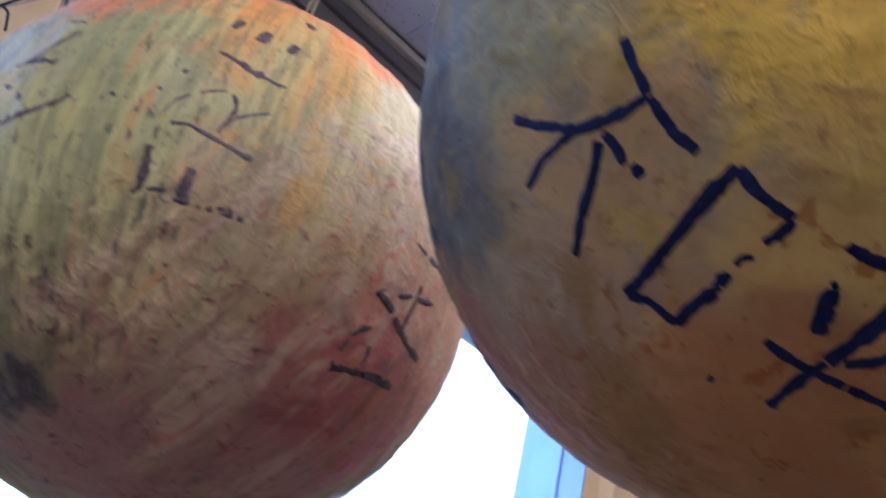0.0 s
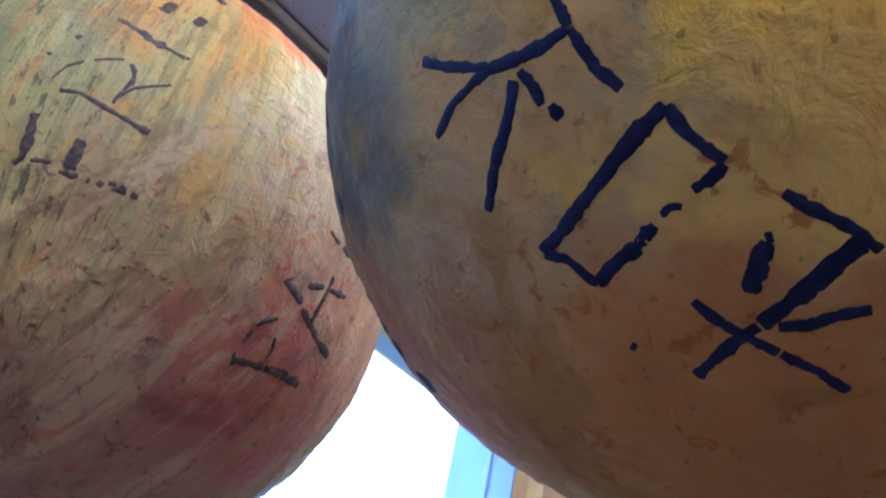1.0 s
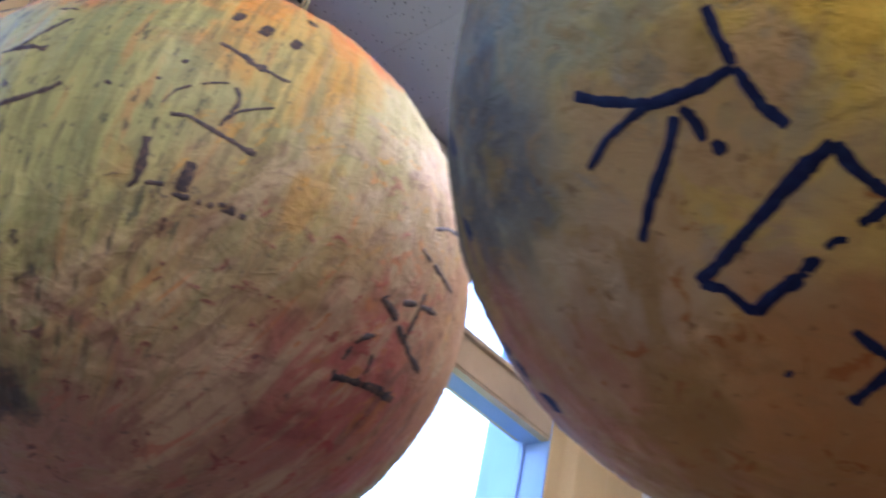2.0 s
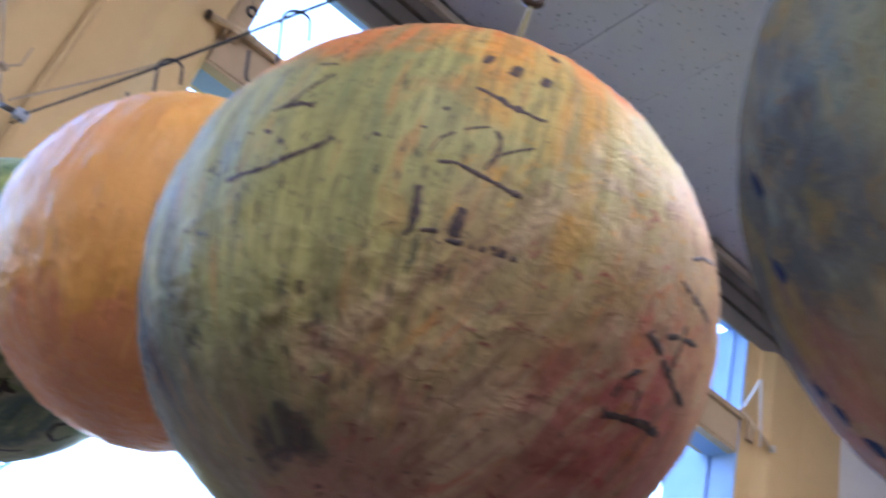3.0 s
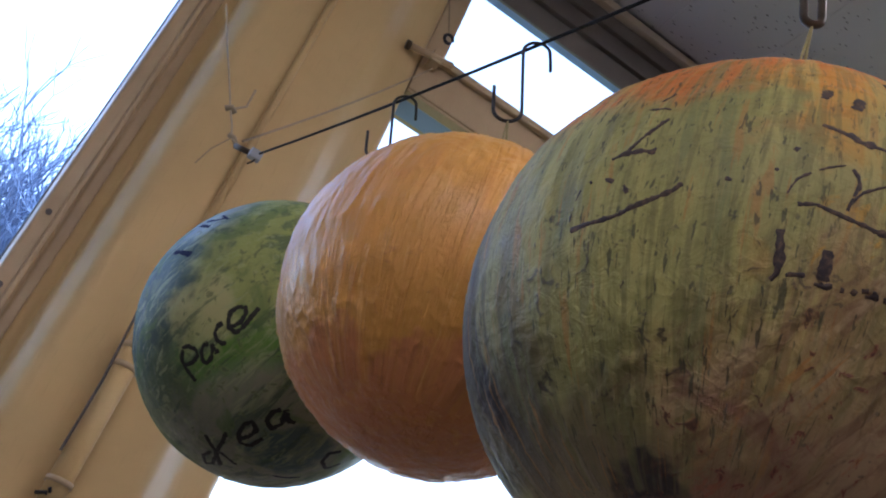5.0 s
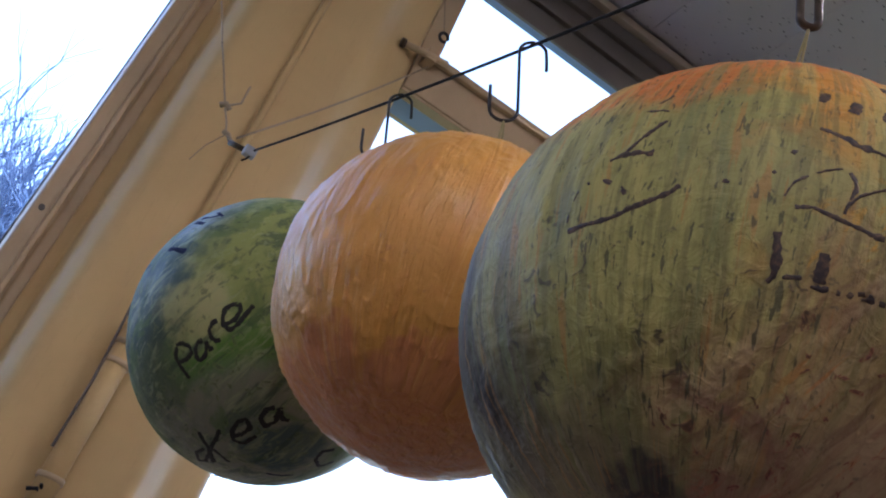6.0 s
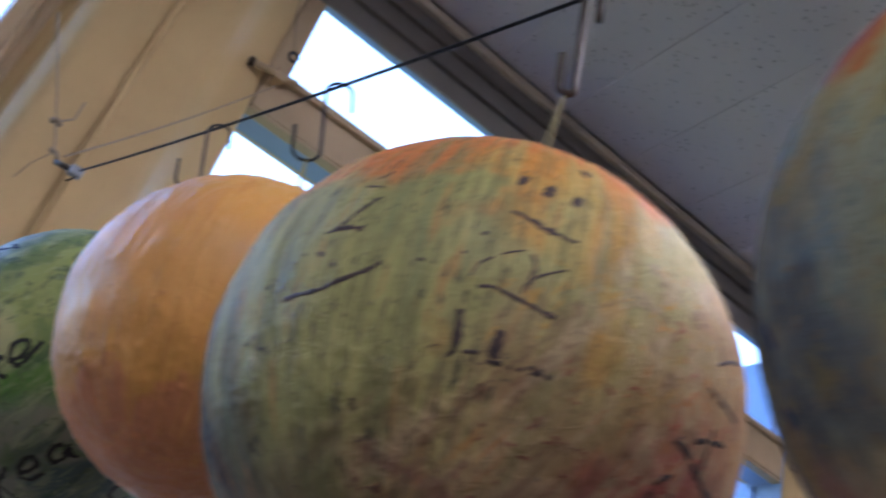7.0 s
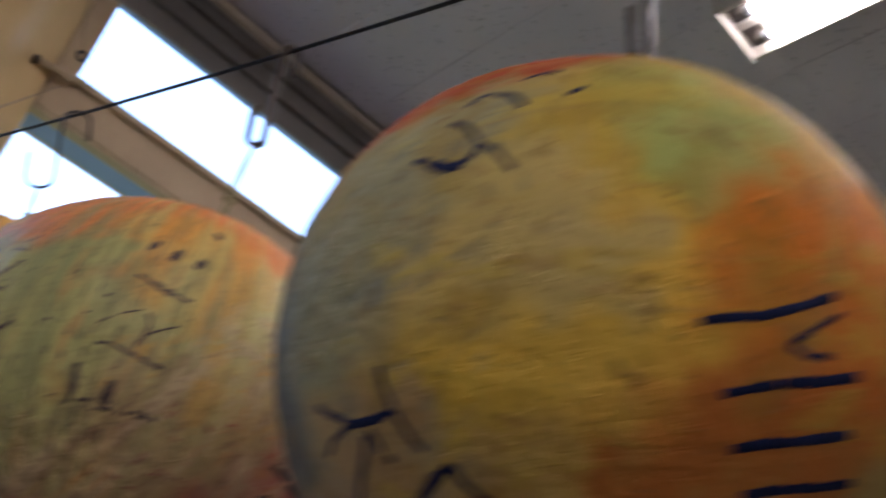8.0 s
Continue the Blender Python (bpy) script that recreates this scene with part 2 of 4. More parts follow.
BALL_MIXED = ball_paint("yellow_green_and_red_paint_with_highlight", (0.373, 0.327, 0.123), [
    # The pale yellow at the upper right has the window's highlight painted in.
    (-50, -10, 0.6, 0.95, (0.37, 0.355, 0.12), 0.8), (-8, 14, 0.82, 0.97, (0.57, 0.49, 0.205), 0.9),
    (-55, 60, 0.62, 0.74, (0.719, 0.194, 0.0367), 0.95), (-24, 22, 0.94, 0.985, (0.66, 0.326, 0.0507), 0.85),
    (-15, -30, 0.8, 0.95, (0.46, 0.285, 0.13), 0.85), (24, -35, 0.86, 0.98, (0.47, 0.115, 0.1), 0.88),
    (36, -2, 0.82, 0.97, (0.56, 0.3, 0.16), 0.85)] + [
    # Darker greys and browns on the left flank and the underside.
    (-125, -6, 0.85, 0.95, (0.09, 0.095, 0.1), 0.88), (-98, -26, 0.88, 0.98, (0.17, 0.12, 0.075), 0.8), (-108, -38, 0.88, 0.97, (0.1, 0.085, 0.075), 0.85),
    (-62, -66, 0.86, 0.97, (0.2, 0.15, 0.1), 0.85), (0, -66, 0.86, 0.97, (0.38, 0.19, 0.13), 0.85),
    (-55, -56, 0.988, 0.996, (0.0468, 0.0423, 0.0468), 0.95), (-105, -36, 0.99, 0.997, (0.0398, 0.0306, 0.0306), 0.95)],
    [("broad", 0.48, 0.6, (0.54, 0.48, 0.165), 0.6, (-58, 10, 0.4, 0.78)), ("fine", 0.5, 0.6, (0.18, 0.175, 0.07), 0.5, (-65, 0, 0.35, 0.8)),
     ("broad", 0.42, 0.34, (0.217, 0.254, 0.106), 0.6, (-70, 0, 0.5, 0.85)),
     ("fine", 0.42, 0.35, (0.5, 0.25, 0.07), 0.6, (-72, -12, 0.4, 0.85)), ("lean", 0.5, 0.6, (0.56, 0.414, 0.229), 0.7, (5, -25, 0.6, 0.9)), ("leanfine", 0.55, 0.65, (0.223, 0.112, 0.0668), 0.5, (5, -35, 0.55, 0.85))] + [
    ("lean", 0.44, 0.37, (0.2, 0.12, 0.075), 0.5, (5, -40, 0.55, 0.85)),
     ("dab", 0.6, 0.66, (0.422, 0.0607, 0.052), 0.7, (5, -40, 0.7, 0.9)), ("leanfine", 0.42, 0.36, (0.657, 0.36, 0.06), 0.75, (-4, -20, 0.74, 0.93)), ("leanfine", 0.43, 0.36, (0.42, 0.1, 0.075), 0.55, (10, -42, 0.72, 0.92)),
     ("dab", 0.6, 0.7, (0.0801, 0.0657, 0.0475), 0.45, (-55, -45, 0.5, 0.85)), ("blotch", 0.54, 0.64, (0.24, 0.09, 0.07), 0.55, (-15, -56, 0.72, 0.92))] + [
    # Crease layers put the shade of the paper folds into the colour.
    ("crease", 0.8, 1.0, (0.16, 0.06, 0.05), 0.14, (-5, -38, 0.62, 0.9)),
     ("blotch", 0.43, 0.36, (0.6, 0.34, 0.06), 0.5, (-15, -14, 0.8, 0.95)), ("dash", 0.6, 0.66, (0.07, 0.075, 0.05), 0.75, (-75, -14, 0.4, 0.8)), ("crease", 0.8, 1.0, (0.1, 0.095, 0.05), 0.16, (-40, 5, 0.7, 0.9)),
     ("dab", 0.62, 0.68, (0.07, 0.055, 0.05), 0.6, (-60, -50, 0.6, 0.85)), ("speck", 0.67, 0.73, (0.0806, 0.0737, 0.0592), 0.5, None)], (0.2, -0.7, 0.68), rough=0.54, spec=0.27, ridge=0.004, combed=0.3,
    folds=((-20, -38, 0.8, 0.93, 0.035), (-60, -50, 0.7, 0.9, 0.02)))
BALL_OCHRE = ball_paint("ochre_and_orange_paint_shaded_left", (0.43, 0.3, 0.085), [
    # Greys of the left side, darkened so the paint holds its shade too.
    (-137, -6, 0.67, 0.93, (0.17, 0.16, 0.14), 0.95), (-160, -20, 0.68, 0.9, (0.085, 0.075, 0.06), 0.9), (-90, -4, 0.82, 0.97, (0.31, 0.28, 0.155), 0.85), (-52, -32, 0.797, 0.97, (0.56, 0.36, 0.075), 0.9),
    (-45, -2, 0.86, 0.97, (0.55, 0.36, 0.035), 0.9), (-18, -10, 0.81, 0.94, (0.64, 0.18, 0.02), 0.92), (-8, 38, 0.8, 0.95, (0.46, 0.32, 0.08), 0.85), (-22, -42, 0.88, 0.98, (0.5, 0.155, 0.03), 0.9)] + [
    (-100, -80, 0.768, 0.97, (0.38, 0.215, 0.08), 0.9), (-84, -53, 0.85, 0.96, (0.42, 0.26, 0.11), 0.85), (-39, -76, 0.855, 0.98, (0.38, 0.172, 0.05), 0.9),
    (-92, 57, 0.72, 0.8, (0.4, 0.05, 0.018), 0.95), (-130, 22, 0.94, 0.99, (0.1, 0.19, 0.22), 0.5), (-43, 15, 0.95, 0.999, (0.3, 0.46, 0.16), 0.6),
    (-70.5, -34.7, 0.993, 0.9985, (0.09, 0.14, 0.16), 0.7), (-77, -39, 0.998, 0.9997, (0.1, 0.15, 0.17), 0.35)] + [
    (-64.7, -33.7, 0.994, 0.9985, (0.6, 0.28, 0.06), 0.7), (-60, -44, 0.955, 0.985, (0.62, 0.42, 0.09), 0.7), (-119.7, -55, 0.96, 0.99, (0.26, 0.21, 0.15), 0.45), (-63, -33, 0.978, 0.995, (0.6, 0.4, 0.035), 0.8), (-55, -19, 0.91, 0.985, (0.8, 0.5, 0.065), 0.88),
    (-165, -52, 0.855, 0.98, (0.32, 0.12, 0.07), 0.8), (-60, -11, 0.96, 0.998, (0.16, 0.24, 0.22), 0.4)],
    [("blotch", 0.53, 0.62, (0.32, 0.2, 0.03), 0.4, None), ("dab", 0.56, 0.68, (0.26, 0.15, 0.04), 0.4, None), ("leanfine", 0.54, 0.64, (0.3, 0.17, 0.06), 0.35, None),
     ("lean", 0.55, 0.64, (0.57, 0.397, 0.0547), 0.45, (-45, -25, 0.5, 0.85)), ("blotch", 0.44, 0.38, (0.152, 0.191, 0.191), 0.4, (-95, -20, 0.75, 0.93)),
     ("dab", 0.6, 0.66, (0.299, 0.0785, 0.012), 0.6, (-80, -75, 0.8, 0.93)), ("blotch", 0.5, 0.6, (0.24, 0.12, 0.045), 0.5, (-70, -75, 0.7, 0.9)), ("dab", 0.44, 0.36, (0.15, 0.16, 0.12), 0.5, (-92, -8, 0.8, 0.95)), ("dab", 0.6, 0.68, (0.17, 0.12, 0.03), 0.4, (-55, -5, 0.7, 0.9)), ("speck", 0.68, 0.73, (0.141, 0.0662, 0.0292), 0.5, None)], (0.72, -0.67, 0.19), rough=0.8, spec=0.08, ridge=0.0027, wrinkle=0.5, upright=False)


# ---- mesh helpers ----
def part(name, bm, mat, parent=None, label="", smooth=False):
    """Link a bmesh as one mesh object under a thing or a part."""
    me = bpy.data.meshes.new(name)
    bmesh.ops.recalc_face_normals(bm, faces=bm.faces)
    bm.to_mesh(me)
    bm.free()
    me.materials.append(mat)
    if smooth:
        for p in me.polygons:
            p.use_smooth = True
    ob = new(name, me)
    if parent:
        ob.parent = parent
    if label:
        ob["label"] = label
    return ob


def empty(name, at=(0, 0, 0)):
    ob = new(name)
    ob.location = at
    ob.empty_display_size = 0.05
    return ob


def box(bm, x0, x1, y0, y1, z0, z1, bevel=0.0):
    vs = bmesh.ops.create_cube(bm, size=1.0)["verts"]
    for v in vs:
        v.co = Vector((x0 + (v.co.x + 0.5) * (x1 - x0), y0 + (v.co.y + 0.5) * (y1 - y0), z0 + (v.co.z + 0.5) * (z1 - z0)))
    if bevel:
        es = list({e for v in vs for e in v.link_edges})
        bmesh.ops.bevel(bm, geom=es, offset=bevel, segments=2, affect="EDGES", profile=0.6)
    return bm


def boxes(*args, bevel=0.0):
    bm = bmesh.new()
    for a in args:
        box(bm, *a, bevel=bevel)
    return bm


def prism(outline, z0, z1):
    """An upright body from its outline in plan."""
    bm = bmesh.new()
    lo = [bm.verts.new((x, y, z0)) for x, y in outline]
    hi = [bm.verts.new((x, y, z1)) for x, y in outline]
    n = len(outline)
    for i in range(n):
        bm.faces.new((lo[i], lo[(i + 1) % n], hi[(i + 1) % n], hi[i]))
    bm.faces.new(hi)
    bm.faces.new(lo[::-1])
    return bm


def tube(points, radius, sides=8, bm=None, taper=None):
    """A round bar along a line of points; taper: the radius at its end."""
    bm = bm or bmesh.new()
    pts = [Vector(p) for p in points]
    rings, up = [], None
    for i, p in enumerate(pts):
        d = (pts[min(i + 1, len(pts) - 1)] - pts[max(i - 1, 0)]).normalized()
        if up is None:
            up = d.orthogonal().normalized()
        up = (up - d * up.dot(d)).normalized()
        side = d.cross(up)
        r = radius if taper is None else radius + (taper - radius) * i / (len(pts) - 1)
        rings.append([bm.verts.new(p + (up * math.cos(a) + side * math.sin(a)) * r) for a in (2 * math.pi * k / sides for k in range(sides))])
    for a, b in zip(rings, rings[1:]):
        for k in range(sides):
            bm.faces.new((a[k], a[(k + 1) % sides], b[(k + 1) % sides], b[k]))
    bm.faces.new(rings[0][::-1])
    bm.faces.new(rings[-1])
    return bm


def flat_bar(points, width, thick, across):
    """A bent flat strip along a line of points; across: the direction of its width."""
    bm = bmesh.new()
    pts, w = [Vector(p) for p in points], Vector(across).normalized() * width / 2
    rings = []
    for i, p in enumerate(pts):
        d = (pts[min(i + 1, len(pts) - 1)] - pts[max(i - 1, 0)]).normalized()
        n = d.cross(w).normalized() * thick / 2
        rings.append([bm.verts.new(p + q) for q in (w + n, n - w, -w - n, w - n)])
    for a, b in zip(rings, rings[1:]):
        for k in range(4):
            bm.faces.new((a[k], a[(k + 1) % 4], b[(k + 1) % 4], b[k]))
    bm.faces.new(rings[0][::-1])
    bm.faces.new(rings[-1])
    return bm


def structure(name, bm, mat, label, category, **kw):
    return tagged(part(name, bm, mat, **kw), label, category, kind="structure")


# ---- the room ----
WY, GY, OY = 2.104, 2.225, 2.30        # inner wall face, glass, outer face
CZ = 3.68                              # ceiling
HEADZ, TRANS0, TRANS1, SILLZ = 3.437, 2.995, 3.142, 1.69
XL, XR, YB = -3.2, 5.2, -4.2           # the room's far sides

structure("floor", boxes((XL, XR, YB, WY, -0.12, 0.0)), FLOOR, "worn light brown flooring of the room", "floor")

# the window wall: solid below the sills, above the heads and beside the openings
# Unseen sill height and left end are set to limit light on the balls.
structure("wall_north", boxes((XL, XR, WY, OY, 0.0, SILLZ), (XL, XR, 2.155, OY, 3.64, CZ + 0.02),
          (XL, -1.7, WY, OY, SILLZ, 3.70), (2.94, XR, WY, OY, SILLZ, 3.70)),
          PALE_WALL, "pale painted wall around the tall windows", "wall")
structure("wall_south", boxes((XL, XR, YB - 0.2, YB, 0, CZ + 0.02)), PALE_WALL, "plain pale painted back wall", "wall")
structure("wall_west", boxes((XL - 0.2, XL, YB - 0.2, OY, 0, CZ + 0.02)), PALE_WALL, "plain pale painted side wall", "wall")
structure("wall_east", boxes((XR, XR + 0.2, YB - 0.2, OY, 0, CZ + 0.02)), PALE_WALL, "plain pale painted side wall", "wall")


def ceiling_mesh():
    """Long fissured tiles with narrow open joints on a slab."""
    bm = boxes((XL - 0.2, XR + 0.2, YB - 0.2, OY, CZ + 0.02, CZ + 0.2))
    s, l, g, x0, y0 = 0.283, 1.2, 0.0011, 1.375, 2.06
    for i in range(-16, 14):
        for j in range(0, 6):
            xa, xb = max(x0 + i * s + g, XL), min(x0 + (i + 1) * s - g, XR)
            ya, yb = max(y0 - (j + 1) * l + g, YB), y0 - j * l - g
            if xb - xa > 0.02 and yb - ya > 0.02:
                box(bm, xa, xb, ya, yb, CZ, CZ + 0.02)
    return bm


structure("ceiling", ceiling_mesh(), CEILING, "grey fissured ceiling tiles with narrow joints", "ceiling")

# the head over the windows: a stepped, dark boxed band with grooves and a pale edge strip
head = empty("window_head")
tagged(head, "dark brown-grey grooved band over the windows", "window head", kind="structure")
for name, z0, z1, y0, mat in (("fascia_board", HEADZ, 3.508, 2.098, HEAD), ("groove", 3.508, 3.520, 2.106, HEAD_DARK),
                              ("fascia_board", 3.520, 3.582, 2.09, HEAD), ("groove", 3.582, 3.592, 2.1, HEAD_DARK),
                              ("fascia_board", 3.592, 3.641, 2.082, HEAD), ("groove", 3.641, 3.649, 2.1, HEAD_DARK),
                              ("edge_strip", 3.649, CZ - 0.004, 2.066, HEAD_EDGE)):
    part(name, boxes((-1.9, 2.94, y0, 2.109 if z0 == HEADZ else 2.15, z0, z1), bevel=0.003), mat, head)


def rounded(outline, r, steps=4):
    """The outline with its corners rounded by about r."""
    out, n = [], len(outline)
    for i in range(n):
        p, a, b = (Vector(outline[k]) for k in (i, i - 1, (i + 1) % n))
        u, w = (a - p), (b - p)
        k = min(r, u.length * 0.45, w.length * 0.45)
        s, e = p + u.normalized() * k, p + w.normalized() * k
        for j in range(steps + 1):
            t = j / steps
            out.append(tuple(s * (1 - t) ** 2 + p * 2 * t * (1 - t) + e * t * t))
    return out


# the pier between the windows: chamfered pilaster with a rebated frame edge
pier = empty("window_pier", (0, 0, 0))
tagged(pier, "cream painted pier with soft chamfered edges between the windows", "pier", kind="structure")
part("pilaster", prism(rounded([(-0.266, OY - 0.004), (-0.266, 2.094), (-0.25, 2.084), (-0.238, 2.08), (-0.226, 2.03), (-0.192, 1.99), (0.071, 1.99), (0.128, 2.06), (0.213, 2.1), (0.213, OY - 0.004)], 0.022, 8), SILLZ, HEADZ), CREAM, pier)
part("frame_edge", prism(rounded([(-0.345, GY), (-0.345, 2.1), (-0.337, 2.08), (-0.306, 2.08), (-0.303, 2.072), (-0.293, 2.072), (-0.288, 2.098), (-0.264, 2.096), (-0.264, GY)], 0.006), SILLZ, HEADZ), CREAM_FRAME, pier)
bm = bmesh.new()
for z in (2.06, 2.23):
    tube([(-0.32, 2.084, z), (-0.32, 2.074, z)], 0.006, 10, bm)
part("screw_head", bm, HEAD_DARK, pier)

# the upright pipe on the pier
PZ = 1.75
pipe = empty("upright_pipe", (-0.05, 2.0, PZ))
tagged(pipe, "cream painted upright pipe with collars on the pier", "pipe")
PX, PYY = -0.06, 1.968
part("pipe", tube([(PX + 0.05, PYY - 2.0, SILLZ - PZ), (PX + 0.05, PYY - 2.0, 2.075 - PZ)], 0.021, 20), CREAM, pipe, smooth=True)
part("upper_pipe", tube([(PX + 0.05, PYY - 1.985, 2.075 - PZ), (PX + 0.05, PYY - 1.985, HEADZ - PZ)], 0.009, 20), CREAM, pipe, smooth=True)
for z in (1.997, 2.035, 1.775):
    part("collar", tube([(PX + 0.05, PYY - 2.0, z - PZ - 0.005), (PX + 0.05, PYY - 2.0, z - PZ + 0.005)], 0.0245, 20), CREAM_FRAME, pipe, smooth=True)
# Thin dark line along the gap between pipe and pier.
part("dark_line", tube([(-0.035, -0.044, 0.07), (-0.033, -0.045, 0.204), (-0.039, -0.043, 0.33), (-0.048, -0.036, 0.45)], 0.0026, 6), HEAD_DARK, pipe, "thin dark line beside the pipe")
part("clamp_wire", tube([(-0.036, -0.042, -0.006), (-0.022, -0.052, -0.001), (-0.008, -0.04, -0.008), (-0.020, -0.055, 0.007)], 0.0035, 6), BLACK_STEEL, pipe, "twisted black wire tie")


# ---- windows ----
def light(name, x0, x1, z0, z1, frame, label, gy=GY, right=0.0, paint=CREAM_FRAME, stile=CREAM_FRAME):
    """One glazed light in its reveal: frame bars round a pane."""
    w = empty(name, ((x0 + x1) / 2, gy, z0))
    tagged(w, label, "window", kind="structure")
    cx = (x0 + x1) / 2
    f = frame
    for n, a in (("frame_stile", (x0, x0 + f, z0, z1)), ("frame_stile", (x1 - max(f, right), x1, z0, z1)),
                 ("frame_rail", (x0 + f, x1 - max(f, right), z0, z0 + f)), ("frame_rail", (x0 + f, x1 - max(f, right), z1 - f, z1))):
        part(n, boxes((a[0] - cx, a[1] - cx, -0.02, 0.02, a[2] - z0, a[3] - z0), bevel=0.003), paint if n == "frame_rail" else stile, w)
    pane = part("pane", boxes((x0 + f - cx, x1 - max(f, right) - cx, -0.002, 0.002, f, z1 - z0 - f)), GLASS, w)
    pane.visible_shadow = False
    return w


light("window_1", -1.7, -0.345, SILLZ, HEADZ, 0.012, "tall clear window with a thin dark edge", stile=HEAD_DARK)
light("window_2", 0.213, 1.2, SILLZ, TRANS0 + 0.018, 0.012, "tall clear lower window under the transom")
light("window_3", 1.36, 2.335, SILLZ, TRANS0 + 0.018, 0.012, "tall clear lower window beside the post", stile=REVEAL)
light("window_4", 0.272, 1.212, TRANS1, HEADZ + 0.07, 0.007, "clear hopper light above the transom", 2.176, 0.022, REVEAL)
light("window_5", 1.36, 2.335, TRANS1, HEADZ + 0.07, 0.007, "clear hopper light beside the post", 2.176, 0.0, REVEAL, REVEAL)

# transom, mullion, post and reveals
frame_thing = empty("window_frame")
tagged(frame_thing, "cream painted window frame with a deep transom", "window frame", kind="structure")
part("transom", boxes((0.213, 2.335, 2.1, 2.2, TRANS0 + 0.004, TRANS1), bevel=0.005), CREAM_FRAME, frame_thing)
part("transom_soffit", boxes((0.213, 2.335, 2.142, 2.215, TRANS0 - 0.003, TRANS0 + 0.003)), REVEAL, frame_thing, "underside tinted with blue sky light")
part("soffit_edge", boxes((0.213, 2.335, 2.103, 2.138, TRANS0 - 0.006, TRANS0 + 0.003), bevel=0.002), CREAM_FRAME, frame_thing)
part("transom_bead", boxes((0.213, 2.335, 2.082, 2.1, TRANS1 - 0.034, TRANS1 - 0.012), bevel=0.006), CREAM_FRAME, frame_thing)
part("mullion", boxes((1.2, 1.36, 2.106, 2.24, SILLZ, TRANS0 - 0.006), (1.214, 1.36, 2.112, 2.24, TRANS1 + 0.002, HEADZ + 0.07), bevel=0.004), CREAM_FRAME, frame_thing)
part("jamb", boxes((0.213, 0.27, 2.111, 2.24, TRANS1 + 0.002, HEADZ + 0.07), bevel=0.004), CREAM_FRAME, frame_thing)
part("sill", boxes((-1.9, 2.94, 2.02, OY + 0.06, SILLZ - 0.04, SILLZ), bevel=0.006), CREAM_FRAME, frame_thing)
part("reveal", boxes((2.3352, 2.343, 2.103, OY + 0.1, SILLZ, 3.5)), REVEAL, frame_thing, "side of the opening tinted with blue sky light")
part("post", prism(rounded([(2.344, OY), (2.344, 2.1), (2.42, 2.1), (2.45, 2.06), (2.64, 2.06), (2.67, 2.098), (2.938, 2.098), (2.938, OY)], 0.01), SILLZ, HEADZ), CREAM, frame_thing)

# ground outside
structure("ground", boxes((-400, 400, OY + 0.1, 600, -2.1, -1.9)), OUTSIDE, "grass outside the windows", "ground")

# ---- the hanging wire ----
def wire_at(y):
    return Vector((0.245 - 0.19 * y, y, 2.075 + 0.09 * y + 0.038 * max(y, 0) ** 2))


wire = empty("hanging_wire", wire_at(1.66))
tagged(wire, "taut black wire that carries the painted balls", "wire")
o = wire_at(1.66)
part("strand", tube([wire_at(1.64) - o + Vector((0, 0, 0)), *(wire_at(1.5 - 0.15 * k) - o for k in range(11)), wire_at(YB + 0.01) - o], 0.002, 8), WIRE, wire, smooth=True)


def s_hook(y, drop, label, mat=BLACK_STEEL, turn=0.0, r=0.011, width=0.0):
    """A bent S hook that hangs on the wire: the upper bend over it, the lower one open the other way.
    Returns the place where its load hangs."""
    h = empty("s_hook", wire_at(y))
    tagged(h, label, "hook", group="hooks on the wire")
    pts = [(r, 0, -r + 0.004 - 0.22 * drop), (r, 0, -r + 0.004 - 0.1 * drop)]
    for k in range(1, 11):
        a = radians(180 * k / 10)
        pts.append((r * math.cos(a), 0, r * math.sin(a) - r + 0.004))
    for k in range(11):
        a = radians(-180 * k / 10)
        pts.append((-2 * r + r * math.cos(a), 0, -drop + r + r * math.sin(a)))
    pts += [(-3 * r, 0, -drop + r + 0.14 * drop), (-3 * r, 0, -drop + r + 0.28 * drop)]
    m = pose(0, 0, 0, 0, 0, turn) @ pose(0, 0, 0, 0, -math.degrees(math.atan2(2 * r, drop)), 0)
    pts = [m @ Vector(p) for p in pts]
    if width:
        part("bent_bar", flat_bar(pts, width, 0.0025, m.to_3x3() @ Vector((0, 1, 0))), mat, h)
    else:
        part("bent_bar", tube(pts, 0.0032 if mat is BRASS else 0.0019, 8), mat, h, smooth=True)
    return wire_at(y) + Vector((0, 0, -drop - 0.001))


def skin(n, seed, lumps, crumple=0.0, lat=-32.0, bulge=None):
    """How far the skin of a ball stands off its even shape, in the direction n: slow swells, upright paper ridges,
    a crumpled belt at the given latitude, and a bulge (its direction and height)."""
    p = n + Vector((seed, 0, 0))
    d = 0.010 * noise.noise(p * 1.7) + lumps * (0.006 * noise.noise(p * 5) + 0.0035 * noise.noise(Vector((p.x * 16, p.y * 16, p.z * 5))))
    r = 1 - abs(noise.noise(Vector((p.x * 11, p.y * 11, p.z * 2.2 + 5))))
    d += lumps * 0.005 * max(0.0, r - 0.86) / 0.14
    if bulge:
        d += bulge[1] * math.exp(-(n.angle(bulge[0]) / 0.42) ** 2)
    if crumple:
        here = math.degrees(math.asin(max(-1.0, min(1.0, n.z))))
        belt = math.exp(-((here - lat + 9 * noise.noise(p * 3)) / 9.0) ** 2)
        e = 1 - abs(noise.noise(p * 26 + Vector((0, 4, 0)) + noise.noise_vector(p * 5) * 0.6))
        d += crumple * (belt + 0.15) * max(0.0, e - 0.72) / 0.28 * (0.4 + noise.noise(p * 6))
    return d


SKIN = {}


